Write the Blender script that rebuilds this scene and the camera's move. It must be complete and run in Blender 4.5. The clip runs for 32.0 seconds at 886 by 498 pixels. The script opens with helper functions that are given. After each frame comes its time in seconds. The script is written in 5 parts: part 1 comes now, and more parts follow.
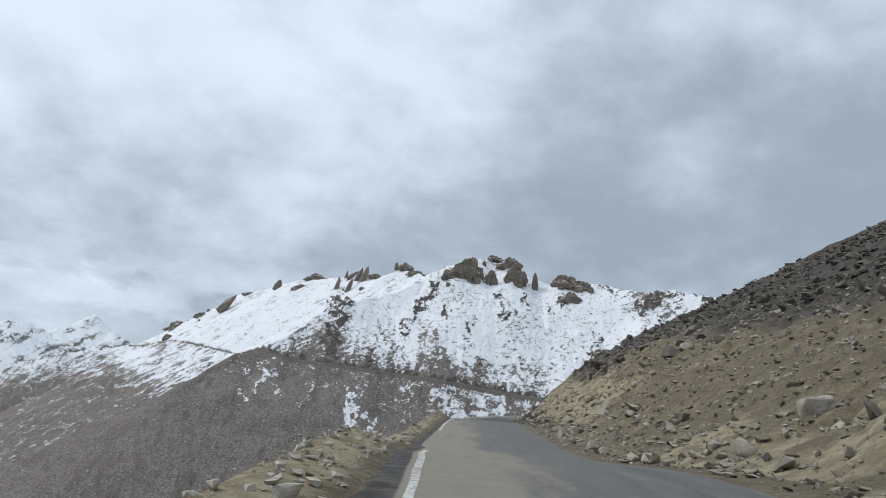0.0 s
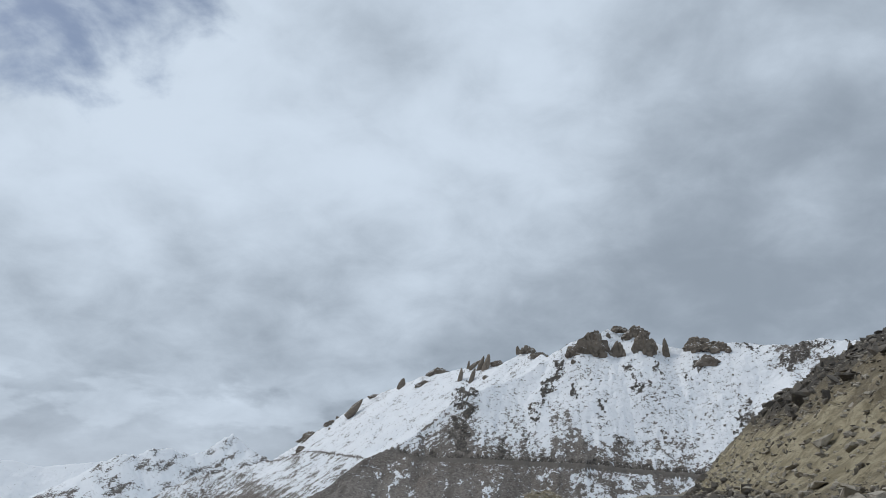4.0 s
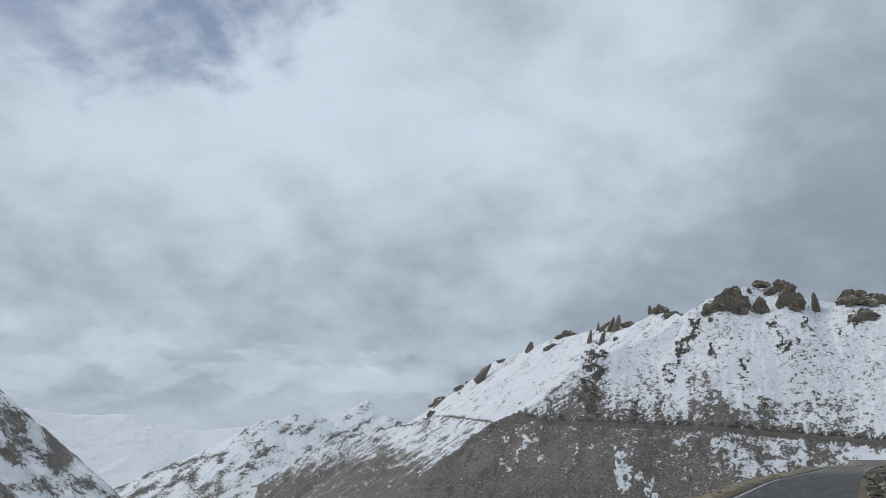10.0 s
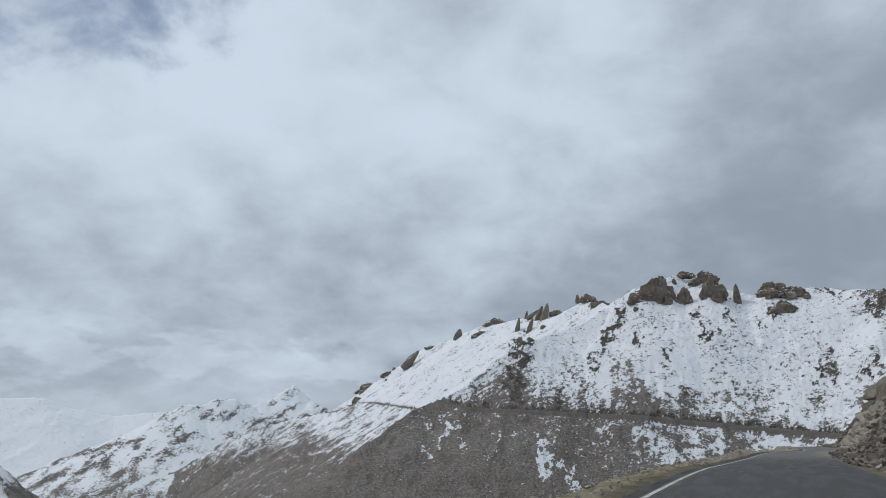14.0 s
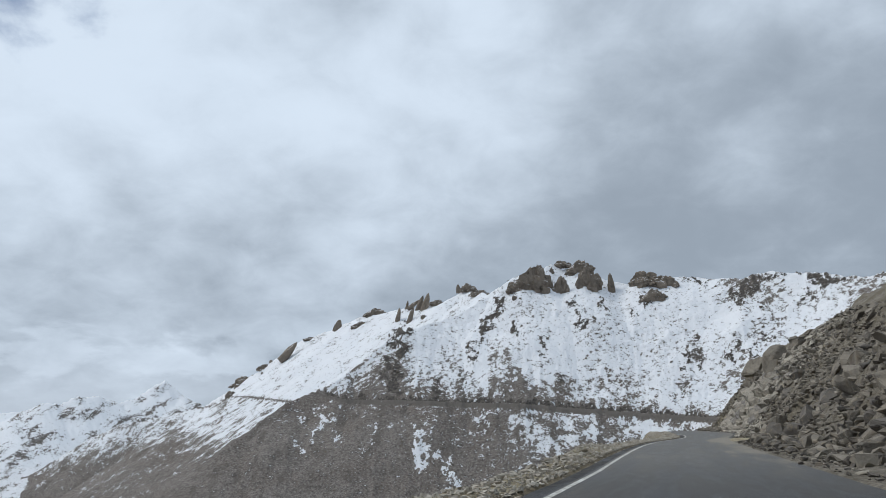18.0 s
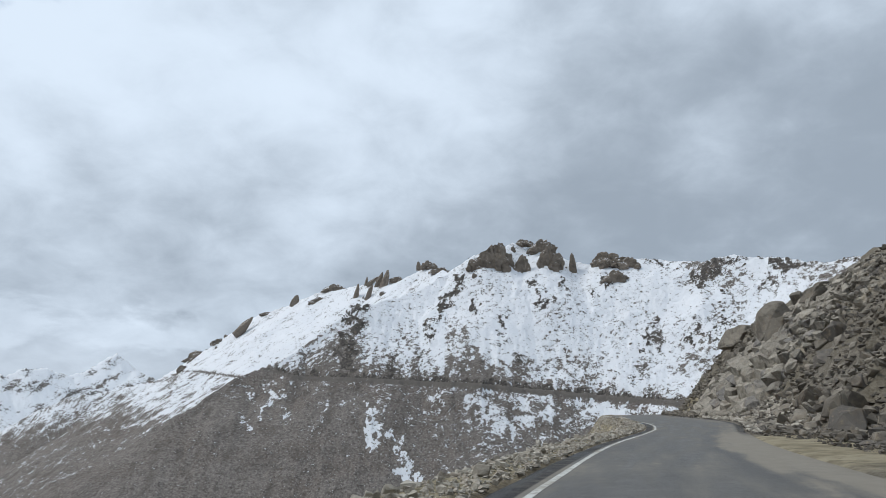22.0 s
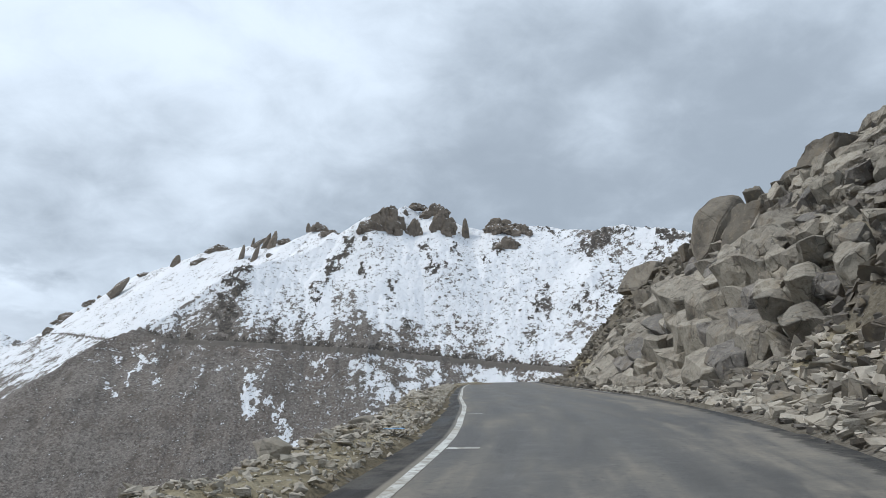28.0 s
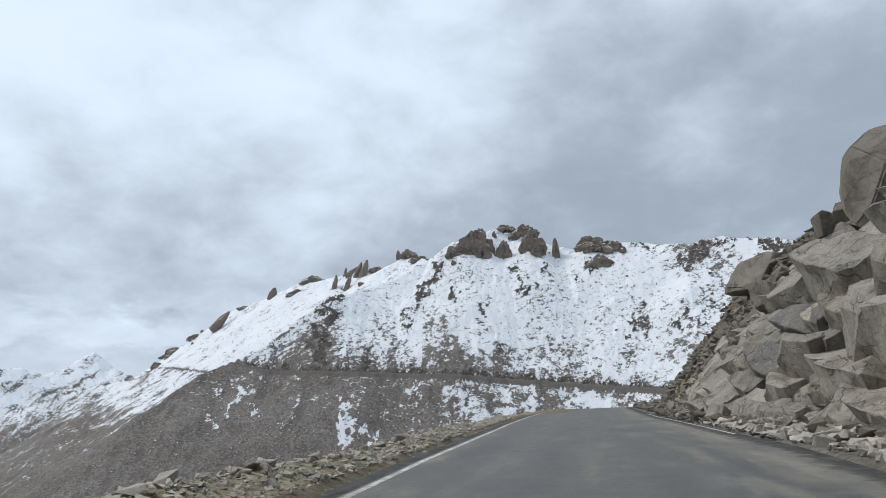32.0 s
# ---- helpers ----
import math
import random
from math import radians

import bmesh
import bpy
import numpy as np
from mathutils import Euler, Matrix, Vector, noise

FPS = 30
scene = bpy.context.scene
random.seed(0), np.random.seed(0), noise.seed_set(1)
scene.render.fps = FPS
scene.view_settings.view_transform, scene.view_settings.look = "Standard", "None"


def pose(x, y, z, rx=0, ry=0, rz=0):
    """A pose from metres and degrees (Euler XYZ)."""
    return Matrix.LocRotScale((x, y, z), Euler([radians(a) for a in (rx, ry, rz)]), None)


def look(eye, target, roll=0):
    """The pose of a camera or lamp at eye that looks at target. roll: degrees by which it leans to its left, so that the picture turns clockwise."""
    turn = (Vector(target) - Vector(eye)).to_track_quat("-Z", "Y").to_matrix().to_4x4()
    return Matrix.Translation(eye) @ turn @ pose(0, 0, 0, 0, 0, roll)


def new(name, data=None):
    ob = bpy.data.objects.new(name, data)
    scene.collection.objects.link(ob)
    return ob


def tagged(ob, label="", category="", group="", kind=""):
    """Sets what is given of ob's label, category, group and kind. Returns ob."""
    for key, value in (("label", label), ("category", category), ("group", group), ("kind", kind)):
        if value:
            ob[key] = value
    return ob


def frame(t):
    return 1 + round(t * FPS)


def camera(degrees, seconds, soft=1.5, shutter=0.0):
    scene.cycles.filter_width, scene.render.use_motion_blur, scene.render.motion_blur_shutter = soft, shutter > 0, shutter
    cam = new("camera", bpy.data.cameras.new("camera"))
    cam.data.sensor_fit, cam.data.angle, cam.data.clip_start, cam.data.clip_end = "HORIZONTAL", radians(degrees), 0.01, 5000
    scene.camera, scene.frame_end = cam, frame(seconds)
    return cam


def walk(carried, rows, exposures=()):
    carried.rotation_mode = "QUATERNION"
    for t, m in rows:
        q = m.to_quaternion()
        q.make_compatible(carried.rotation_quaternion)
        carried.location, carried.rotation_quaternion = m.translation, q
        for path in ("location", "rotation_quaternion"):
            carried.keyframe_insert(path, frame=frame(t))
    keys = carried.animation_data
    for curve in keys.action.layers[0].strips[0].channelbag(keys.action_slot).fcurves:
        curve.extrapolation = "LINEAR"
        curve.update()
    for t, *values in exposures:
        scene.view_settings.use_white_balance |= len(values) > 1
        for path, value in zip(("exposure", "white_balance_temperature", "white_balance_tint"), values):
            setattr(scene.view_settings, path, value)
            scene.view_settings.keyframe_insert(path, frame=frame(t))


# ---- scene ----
# ---- camera and its drive ----
cam = camera(59.6, 32.0, soft=0.6)
ROWS = (
    (0.0, pose(-37.85, -210.90, -4.74, 102.93, -5.12, -6.23)),
    (0.5, pose(-35.67, -205.90, -4.42, 103.49, -3.84, -1.34)),
    (1.0, pose(-34.17, -200.66, -4.18, 104.03, -2.51, 2.28)),
    (1.5, pose(-32.96, -195.35, -4.05, 105.36, -1.47, 3.61)),
    (2.0, pose(-32.05, -189.88, -4.02, 107.51, -0.13, 4.01)),
    (2.5, pose(-31.28, -184.28, -4.03, 108.99, 0.45, 4.40)),
    (4.5, pose(-29.81, -160.69, -4.42, 108.90, -0.37, 4.07)),
    (5.0, pose(-28.64, -155.53, -4.16, 107.01, -0.45, 5.01)),
    (5.5, pose(-27.68, -150.38, -3.84, 104.89, -0.96, 4.98)),
    (6.0, pose(-26.72, -145.31, -3.55, 106.99, 0.14, 5.57)),
    (6.5, pose(-25.77, -140.30, -3.30, 108.13, 0.56, 5.91)),
    (7.0, pose(-24.85, -135.29, -3.09, 108.47, 0.33, 6.75)),
    (7.5, pose(-24.01, -130.24, -2.87, 108.55, 0.11, 7.08)),
    (8.0, pose(-23.31, -125.10, -2.66, 108.46, 0.02, 7.99)),
    (8.5, pose(-22.53, -120.00, -2.45, 108.03, -0.47, 9.43)),
    (9.0, pose(-21.95, -114.83, -2.25, 107.12, -0.43, 11.08)),
    (9.5, pose(-21.35, -109.63, -2.09, 106.70, -0.43, 12.71)),
    (10.0, pose(-20.75, -104.36, -1.98, 106.42, -0.60, 13.74)),
    (10.5, pose(-20.14, -99.00, -1.92, 106.52, -0.84, 13.84)),
    (11.0, pose(-19.49, -93.57, -1.88, 106.59, -1.03, 14.47)),
    (11.5, pose(-18.79, -88.07, -1.87, 106.96, -0.92, 15.21)),
    (12.0, pose(-18.04, -82.50, -1.89, 106.40, -0.47, 15.30)),
    (12.5, pose(-17.21, -76.88, -1.91, 105.91, -0.50, 14.75)),
    (13.0, pose(-16.31, -71.21, -1.93, 105.13, -0.34, 13.20)),
    (13.5, pose(-15.37, -65.45, -1.94, 104.84, -0.79, 11.13)),
    (14.0, pose(-14.38, -59.62, -1.91, 105.62, -0.76, 8.64)),
    (14.5, pose(-13.29, -53.75, -1.86, 106.34, -0.27, 5.88)),
    (15.0, pose(-12.12, -47.85, -1.78, 107.09, -0.04, 3.17)),
    (15.5, pose(-10.74, -42.00, -1.67, 106.98, -0.13, 2.08)),
    (17.5, pose(-4.64, -17.85, -0.51, 105.39, 0.67, 0.97)),
    (18.0, pose(-3.07, -11.89, -0.34, 105.03, 1.02, 0.34)),
    (18.5, pose(-1.55, -5.95, -0.17, 104.96, 0.83, 0.25)),
    (19.0, pose(0.00, 0.00, 0.00, 104.92, 0.61, 0.14)),
    (19.5, pose(1.67, 6.03, 0.15, 104.88, 0.25, 0.05)),
    (20.0, pose(3.44, 12.08, 0.33, 104.86, 0.52, -0.43)),
    (20.5, pose(4.94, 18.27, 0.64, 104.05, 1.01, -1.24)),
    (21.0, pose(6.68, 24.26, 0.86, 103.85, 0.85, -1.64)),
    (21.5, pose(8.46, 30.24, 1.06, 103.64, 0.56, -1.96)),
    (22.0, pose(10.14, 36.04, 1.28, 103.51, 0.20, -2.54)),
    (22.5, pose(11.80, 41.39, 1.48, 103.53, -0.17, -2.94)),
    (23.0, pose(13.36, 46.48, 1.65, 103.64, -0.55, -3.36)),
    (23.5, pose(14.89, 51.53, 1.82, 103.47, -0.53, -4.49)),
    (24.0, pose(16.27, 56.20, 1.95, 102.87, -0.68, -5.83)),
    (24.5, pose(17.65, 60.60, 2.05, 102.41, -1.02, -6.76)),
    (25.0, pose(18.96, 65.00, 2.15, 101.68, -0.94, -7.68)),
    (25.5, pose(20.48, 69.38, 2.19, 101.71, -0.86, -8.79)),
    (27.5, pose(27.53, 86.21, 2.59, 102.02, -0.09, -10.82)),
    (28.0, pose(28.86, 89.30, 2.73, 101.06, 0.23, -10.35)),
    (28.5, pose(30.08, 92.32, 2.86, 100.45, 0.08, -8.57)),
    (29.0, pose(31.29, 95.42, 3.02, 100.39, -0.17, -7.62)),
    (29.5, pose(32.30, 98.07, 3.12, 100.38, -0.46, -7.14)),
    (30.0, pose(33.25, 100.68, 3.22, 100.27, -0.76, -7.12)),
    (30.5, pose(34.22, 103.33, 3.37, 100.96, -0.54, -6.59)),
    (31.0, pose(35.21, 105.74, 3.47, 101.45, -0.51, -6.42)),
    (31.5, pose(36.08, 108.01, 3.58, 102.29, 0.58, -5.41)),
    (32.0, pose(36.97, 110.33, 3.70, 102.97, 1.34, -3.19)),
)

walk(cam, ROWS, ((0.0, 0.14), (1.0, 0.0), (2.0, -0.12), (5.0, -0.14), (6.0, -0.06), (7.0, -0.14), (9.0, -0.22), (13.0, -0.22), (15.0, -0.14), (18.0, 0.0), (25.0, 0.18), (28.0, 0.27), (32.0, 0.18)))

# ---- sky and sun ----
SUN_EL, SUN_AZ = radians(52), radians(-75)  # azimuth from +y, to the right
world = bpy.data.worlds.new("sky")
scene.world = world
world.use_nodes = True


class Nodes:
    """Short hand for building a node tree."""

    def __init__(self, tree):
        self.tree = tree
        tree.nodes.clear()

    def add(self, kind, inputs=(), **settings):
        n = self.tree.nodes.new(kind)
        for key, value in settings.items():
            setattr(n, key, value)
        for key, value in dict(inputs).items():
            self.set(n.inputs[key], value)
        return n

    def set(self, socket, value):
        if isinstance(value, bpy.types.NodeSocket):
            self.tree.links.new(value, socket)
        else:
            socket.default_value = value

    def math(self, op, a, b=0.0, c=0.0, clamp=False):
        n = self.add("ShaderNodeMath", operation=op, use_clamp=clamp)
        for i, v in enumerate((a, b, c)):
            self.set(n.inputs[i], v)
        return n.outputs[0]

    def noise(self, vector, scale, detail=6.0, rough=0.55, distort=0.0):
        n = self.add("ShaderNodeTexNoise", {"Vector": vector, "Scale": scale, "Detail": detail, "Roughness": rough, "Distortion": distort})
        return n.outputs["Fac"]

    def step(self, value, lo, hi, to_lo=0.0, to_hi=1.0):
        n = self.add("ShaderNodeMapRange", interpolation_type="SMOOTHSTEP")
        for i, v in enumerate((value, lo, hi, to_lo, to_hi)):
            self.set(n.inputs[i], v)
        return n.outputs[0]

    def mix(self, fac, a, b):
        n = self.add("ShaderNodeMix", data_type="RGBA")
        self.set(n.inputs[0], fac)
        self.set(n.inputs[6], a if isinstance(a, bpy.types.NodeSocket) else (*a, 1))
        self.set(n.inputs[7], b if isinstance(b, bpy.types.NodeSocket) else (*b, 1))
        return n.outputs[2]

    def scaled(self, vector, x, y, z):
        n = self.add("ShaderNodeVectorMath", operation="MULTIPLY")
        self.set(n.inputs[0], vector)
        n.inputs[1].default_value = (x, y, z)
        return n.outputs[0]


def make_world():
    n = Nodes(world.node_tree)
    ray = n.add("ShaderNodeTexCoord").outputs["Generated"]
    split = n.add("ShaderNodeSeparateXYZ", {0: ray})
    up = n.math("MAXIMUM", split.outputs[2], 0.0)
    far = n.math("ADD", up, 0.42)
    plane = n.add("ShaderNodeCombineXYZ", {0: n.math("DIVIDE", split.outputs[0], far), 1: n.math("DIVIDE", split.outputs[1], far), 2: 0.0}).outputs[0]
    sky = n.add("ShaderNodeTexSky", sky_type="NISHITA", sun_disc=False, sun_elevation=SUN_EL, sun_rotation=SUN_AZ)

    def towards(az, el, wide):
        """1 in a direction, falling off to 0 at wide degrees from it."""
        d = (math.sin(radians(az)) * math.cos(radians(el)), math.cos(radians(az)) * math.cos(radians(el)), math.sin(radians(el)))
        dot = n.add("ShaderNodeVectorMath", {0: ray, 1: d}, operation="DOT_PRODUCT").outputs["Value"]
        return n.step(dot, math.cos(radians(wide)), 1.0)

    big = n.noise(plane, 1.3, 2.0, 0.45, 0.0)
    mid = n.noise(plane, 3.6, 4.0, 0.45, 0.0)
    fine = n.noise(plane, 9.0, 6.0, 0.6, 0.3)
    billow = n.math("ADD", n.math("MULTIPLY", big, 0.42), n.math("ADD", n.math("MULTIPLY", mid, 0.36), n.math("MULTIPLY", fine, 0.24)))
    # the deck is thick over the right-hand ridge and in a bank above the mountain, thin higher up
    for az, el, wide, amount in ((-16, 30, 14, 0.04), (29, 27, 24, -0.13), (-14, 17, 14, 0.03), (-30, 14, 12, -0.02), (10, 14, 13, -0.08), (-24, 7.5, 8, 0.03), (-8, 33, 26, 0.06), (-34, 24, 14, 0.07), (28, 17, 8, 0.06), (12, 42, 20, 0.06), (14, 25, 14, 0.02), (-22, 24, 15, 0.05), (40, 26, 14, 0.08), (-22, 15, 10, 0.03), (-34, 18, 11, 0.06), (31, 14, 10, -0.04), (-38, 17, 14, 0.07)):
        billow = n.math("MULTIPLY_ADD", towards(az, el, wide), amount, billow)
    # heaped clouds low over the far ranges, and a flat grey bank above them
    heap = n.noise(n.scaled(ray, 1.0, 1.0, 2.6), 7.5, 6.0, 0.52, 0.15)
    band = n.math("MULTIPLY", n.step(up, 0.04, 0.08), n.step(up, 0.13, 0.19, 1.0, 0.0))
    billow = n.math("MULTIPLY_ADD", n.math("MULTIPLY", n.step(heap, 0.46, 0.56), band), 0.09, n.math("MULTIPLY_ADD", band, -0.05, billow))
    bank = n.math("MULTIPLY", n.step(up, 0.15, 0.21), n.step(up, 0.25, 0.36, 1.0, 0.0))
    billow = n.math("MULTIPLY_ADD", bank, -0.04, billow)
    puff = n.noise(n.scaled(ray, 1.0, 1.0, 1.7), 5.2, 5.0, 0.5, 0.35)
    billow = n.math("MULTIPLY_ADD", puff, 0.26, n.math("SUBTRACT", billow, 0.13))
    thin = n.step(billow, 0.29, 0.74)
    cloud = n.mix(thin, (0.31, 0.37, 0.445), (0.685, 0.79, 0.915))
    low = n.step(up, 0.0, 0.16, 0.6, 0.0)
    cloud = n.mix(low, cloud, (0.47, 0.525, 0.60))
    gap_n = n.noise(plane, 6.0, 6.0, 0.55, 0.2)
    gap = n.math("MULTIPLY", n.step(n.math("MULTIPLY_ADD", towards(-42, 44, 24), 0.45, gap_n), 0.62, 0.86), n.step(towards(-42, 44, 26), 0.0, 0.15))
    clouds = n.add("ShaderNodeBackground", {"Color": cloud, "Strength": 1.0})
    blue = n.add("ShaderNodeBackground", {"Color": sky.outputs[0], "Strength": 0.085})
    mix = n.add("ShaderNodeMixShader", {0: n.math("MULTIPLY", gap, 0.9), 1: clouds.outputs[0], 2: blue.outputs[0]})
    n.add("ShaderNodeOutputWorld", {"Surface": mix.outputs[0]})


make_world()
sun = new("sun", bpy.data.lights.new("sun", "SUN"))
sun.data.energy, sun.data.angle, sun.data.color = 1.5, radians(14), (1.0, 0.97, 0.92)
sun.matrix_world = look((0, 0, 0), (-math.sin(SUN_AZ) * math.cos(SUN_EL), -math.cos(SUN_AZ) * math.cos(SUN_EL), -math.sin(SUN_EL)))

# ---- materials ----
def material(name):
    m = bpy.data.materials.new(name)
    m.use_nodes = True
    n = Nodes(m.node_tree)
    n.geo = n.add("ShaderNodeNewGeometry").outputs["Position"]
    return m, n


def finish(n, color, rough=0.9, height=None, dist=0.1, strength=1.0, spec=0.25):
    b = n.add("ShaderNodeBsdfPrincipled", {"Base Color": color, "Roughness": rough, "Specular IOR Level": spec})
    if height is not None:
        bump = n.add("ShaderNodeBump", {"Height": height, "Distance": dist, "Strength": strength})
        n.set(b.inputs["Normal"], bump.outputs[0])
    n.add("ShaderNodeOutputMaterial", {"Surface": b.outputs[0]})


def mountain_material(name, scree_a, scree_b, rock, fine=1.0, snow_tint=((0.80, 0.83, 0.87), (0.88, 0.89, 0.91))):
    """Scree and rock under broken snow; the attribute 'cover' is the depth of snow (it lies where this is over a half), 'ribs' bare bedrock."""
    m, n = material(name)
    p = n.geo
    cover = n.add("ShaderNodeAttribute", attribute_name="cover").outputs["Fac"]
    ribs = n.add("ShaderNodeAttribute", attribute_name="ribs").outputs["Fac"]
    wide = n.noise(p, 0.011 * fine, 5, 0.6)
    mid = n.noise(p, 0.055 * fine, 6, 0.65, 0.3)
    small = n.noise(p, 0.11 * fine, 6, 0.70)
    tiny = n.noise(p, 0.27 * fine, 5, 0.72)
    grain = n.math("ADD", n.math("MULTIPLY_ADD", small, 2.6, -1.3), n.math("MULTIPLY_ADD", tiny, 2.2, -1.1))
    depth = n.math("ADD", cover, n.math("ADD", grain, n.math("MULTIPLY_ADD", mid, 0.5, -0.25)))
    snow = n.step(depth, 0.47, 0.53)
    ground = n.mix(n.step(mid, 0.35, 0.65), scree_a, scree_b)
    ground = n.mix(n.step(wide, 0.45, 0.62, 0.0, 0.55), ground, (0.20, 0.168, 0.143))
    ground = n.mix(n.step(small, 0.5, 0.57, 0.0, 0.7), ground, rock)
    ground = n.mix(n.step(tiny, 0.52, 0.60, 0.0, 0.75), ground, (0.36, 0.33, 0.30))
    ground = n.mix(n.step(tiny, 0.46, 0.39, 0.0, 0.5), ground, (0.06, 0.041, 0.038))
    runnel = n.noise(n.scaled(p, 1.0, 0.3, 0.3), 0.035 * fine, 5, 0.6, 0.4)
    ground = n.mix(n.step(runnel, 0.52, 0.64, 0.0, 0.5), ground, (0.13, 0.112, 0.098))
    bed = n.mix(n.step(small, 0.40, 0.60), (0.08, 0.072, 0.065), (0.165, 0.147, 0.128))
    bed = n.mix(n.step(tiny, 0.47, 0.40, 0.0, 0.85), bed, (0.05, 0.044, 0.04))
    ground = n.mix(n.step(ribs, 0.25, 0.6), ground, bed)
    ground = n.mix(n.step(ribs, -0.3, -0.7), ground, n.mix(small, (0.15, 0.135, 0.12), (0.21, 0.19, 0.17)))
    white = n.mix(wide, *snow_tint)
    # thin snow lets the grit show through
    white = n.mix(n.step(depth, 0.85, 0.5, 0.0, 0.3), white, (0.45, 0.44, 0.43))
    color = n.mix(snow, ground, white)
    height = n.math("ADD", n.math("MULTIPLY", snow, 0.5), n.math("ADD", n.math("MULTIPLY", mid, 3.0), n.math("MULTIPLY", n.math("ADD", small, tiny), n.math("MULTIPLY_ADD", snow, -1.2, 1.8))))
    finish(n, color, n.math("MULTIPLY_ADD", snow, -0.25, 0.92), height, 2.2, 0.9)
    return m


# the far snow is a little greyer: haze and cloud shade put into its colour
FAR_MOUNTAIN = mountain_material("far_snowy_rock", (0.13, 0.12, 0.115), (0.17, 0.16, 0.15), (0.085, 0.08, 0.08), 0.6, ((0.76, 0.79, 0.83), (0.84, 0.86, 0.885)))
MAIN_MOUNTAIN = mountain_material("snowy_scree", (0.205, 0.184, 0.165), (0.28, 0.253, 0.227), (0.135, 0.121, 0.11))


def earth_material():
    m, n = material("hill_earth")
    p = n.geo
    wide = n.noise(p, 0.09, 5, 0.6, 0.4)
    mid = n.noise(p, 0.7, 7, 0.65)
    small = n.noise(p, 5.0, 6, 0.7)
    vor = n.add("ShaderNodeTexVoronoi", {"Vector": p, "Scale": 3.2}).outputs["Distance"]
    stones = n.math("MULTIPLY", n.step(vor, 0.12, 0.34, 1.0, 0.0), n.step(mid, 0.45, 0.6))
    rocky = n.add("ShaderNodeAttribute", attribute_name="rocky").outputs["Fac"]
    soil = n.mix(n.step(mid, 0.35, 0.68), (0.158, 0.130, 0.086), (0.285, 0.236, 0.160))
    grey = n.mix(n.step(mid, 0.35, 0.68), (0.17, 0.152, 0.125), (0.30, 0.27, 0.225))
    soil = n.mix(n.step(n.math("ADD", rocky, n.math("MULTIPLY_ADD", wide, 0.8, -0.4)), 0.35, 0.65), soil, grey)
    soil = n.mix(n.step(wide, 0.40, 0.62, 0.0, 0.5), soil, (0.15, 0.126, 0.08))
    soil = n.mix(n.step(small, 0.46, 0.58, 0.0, 0.65), soil, (0.11, 0.094, 0.066))
    grit = n.add("ShaderNodeTexVoronoi", {"Vector": p, "Scale": 9.0}).outputs["Distance"]
    soil = n.mix(n.step(grit, 0.1, 0.3, 0.45, 0.0), soil, (0.27, 0.245, 0.205))
    soil = n.mix(n.math("MULTIPLY", stones, 0.75), soil, (0.30, 0.28, 0.25))
    ochre = n.add("ShaderNodeAttribute", attribute_name="ochre").outputs["Fac"]
    soil = n.mix(n.math("MULTIPLY", n.step(n.math("MULTIPLY_ADD", mid, 0.6, ochre), 0.5, 0.95), 0.85), soil, n.mix(n.step(mid, 0.4, 0.6), (0.25, 0.212, 0.135), (0.42, 0.365, 0.25)))
    scree = n.add("ShaderNodeAttribute", attribute_name="scree").outputs["Fac"]
    soil = n.mix(n.math("MULTIPLY", scree, 0.9), soil, n.mix(n.step(mid, 0.38, 0.62), (0.042, 0.038, 0.036), (0.10, 0.09, 0.08)))
    height = n.math("ADD", n.math("MULTIPLY", mid, 0.5), n.math("ADD", n.math("MULTIPLY", small, 0.16), n.math("MULTIPLY", stones, 0.15)))
    finish(n, soil, 0.95, height, 0.9, 1.0)
    return m


EARTH = earth_material()


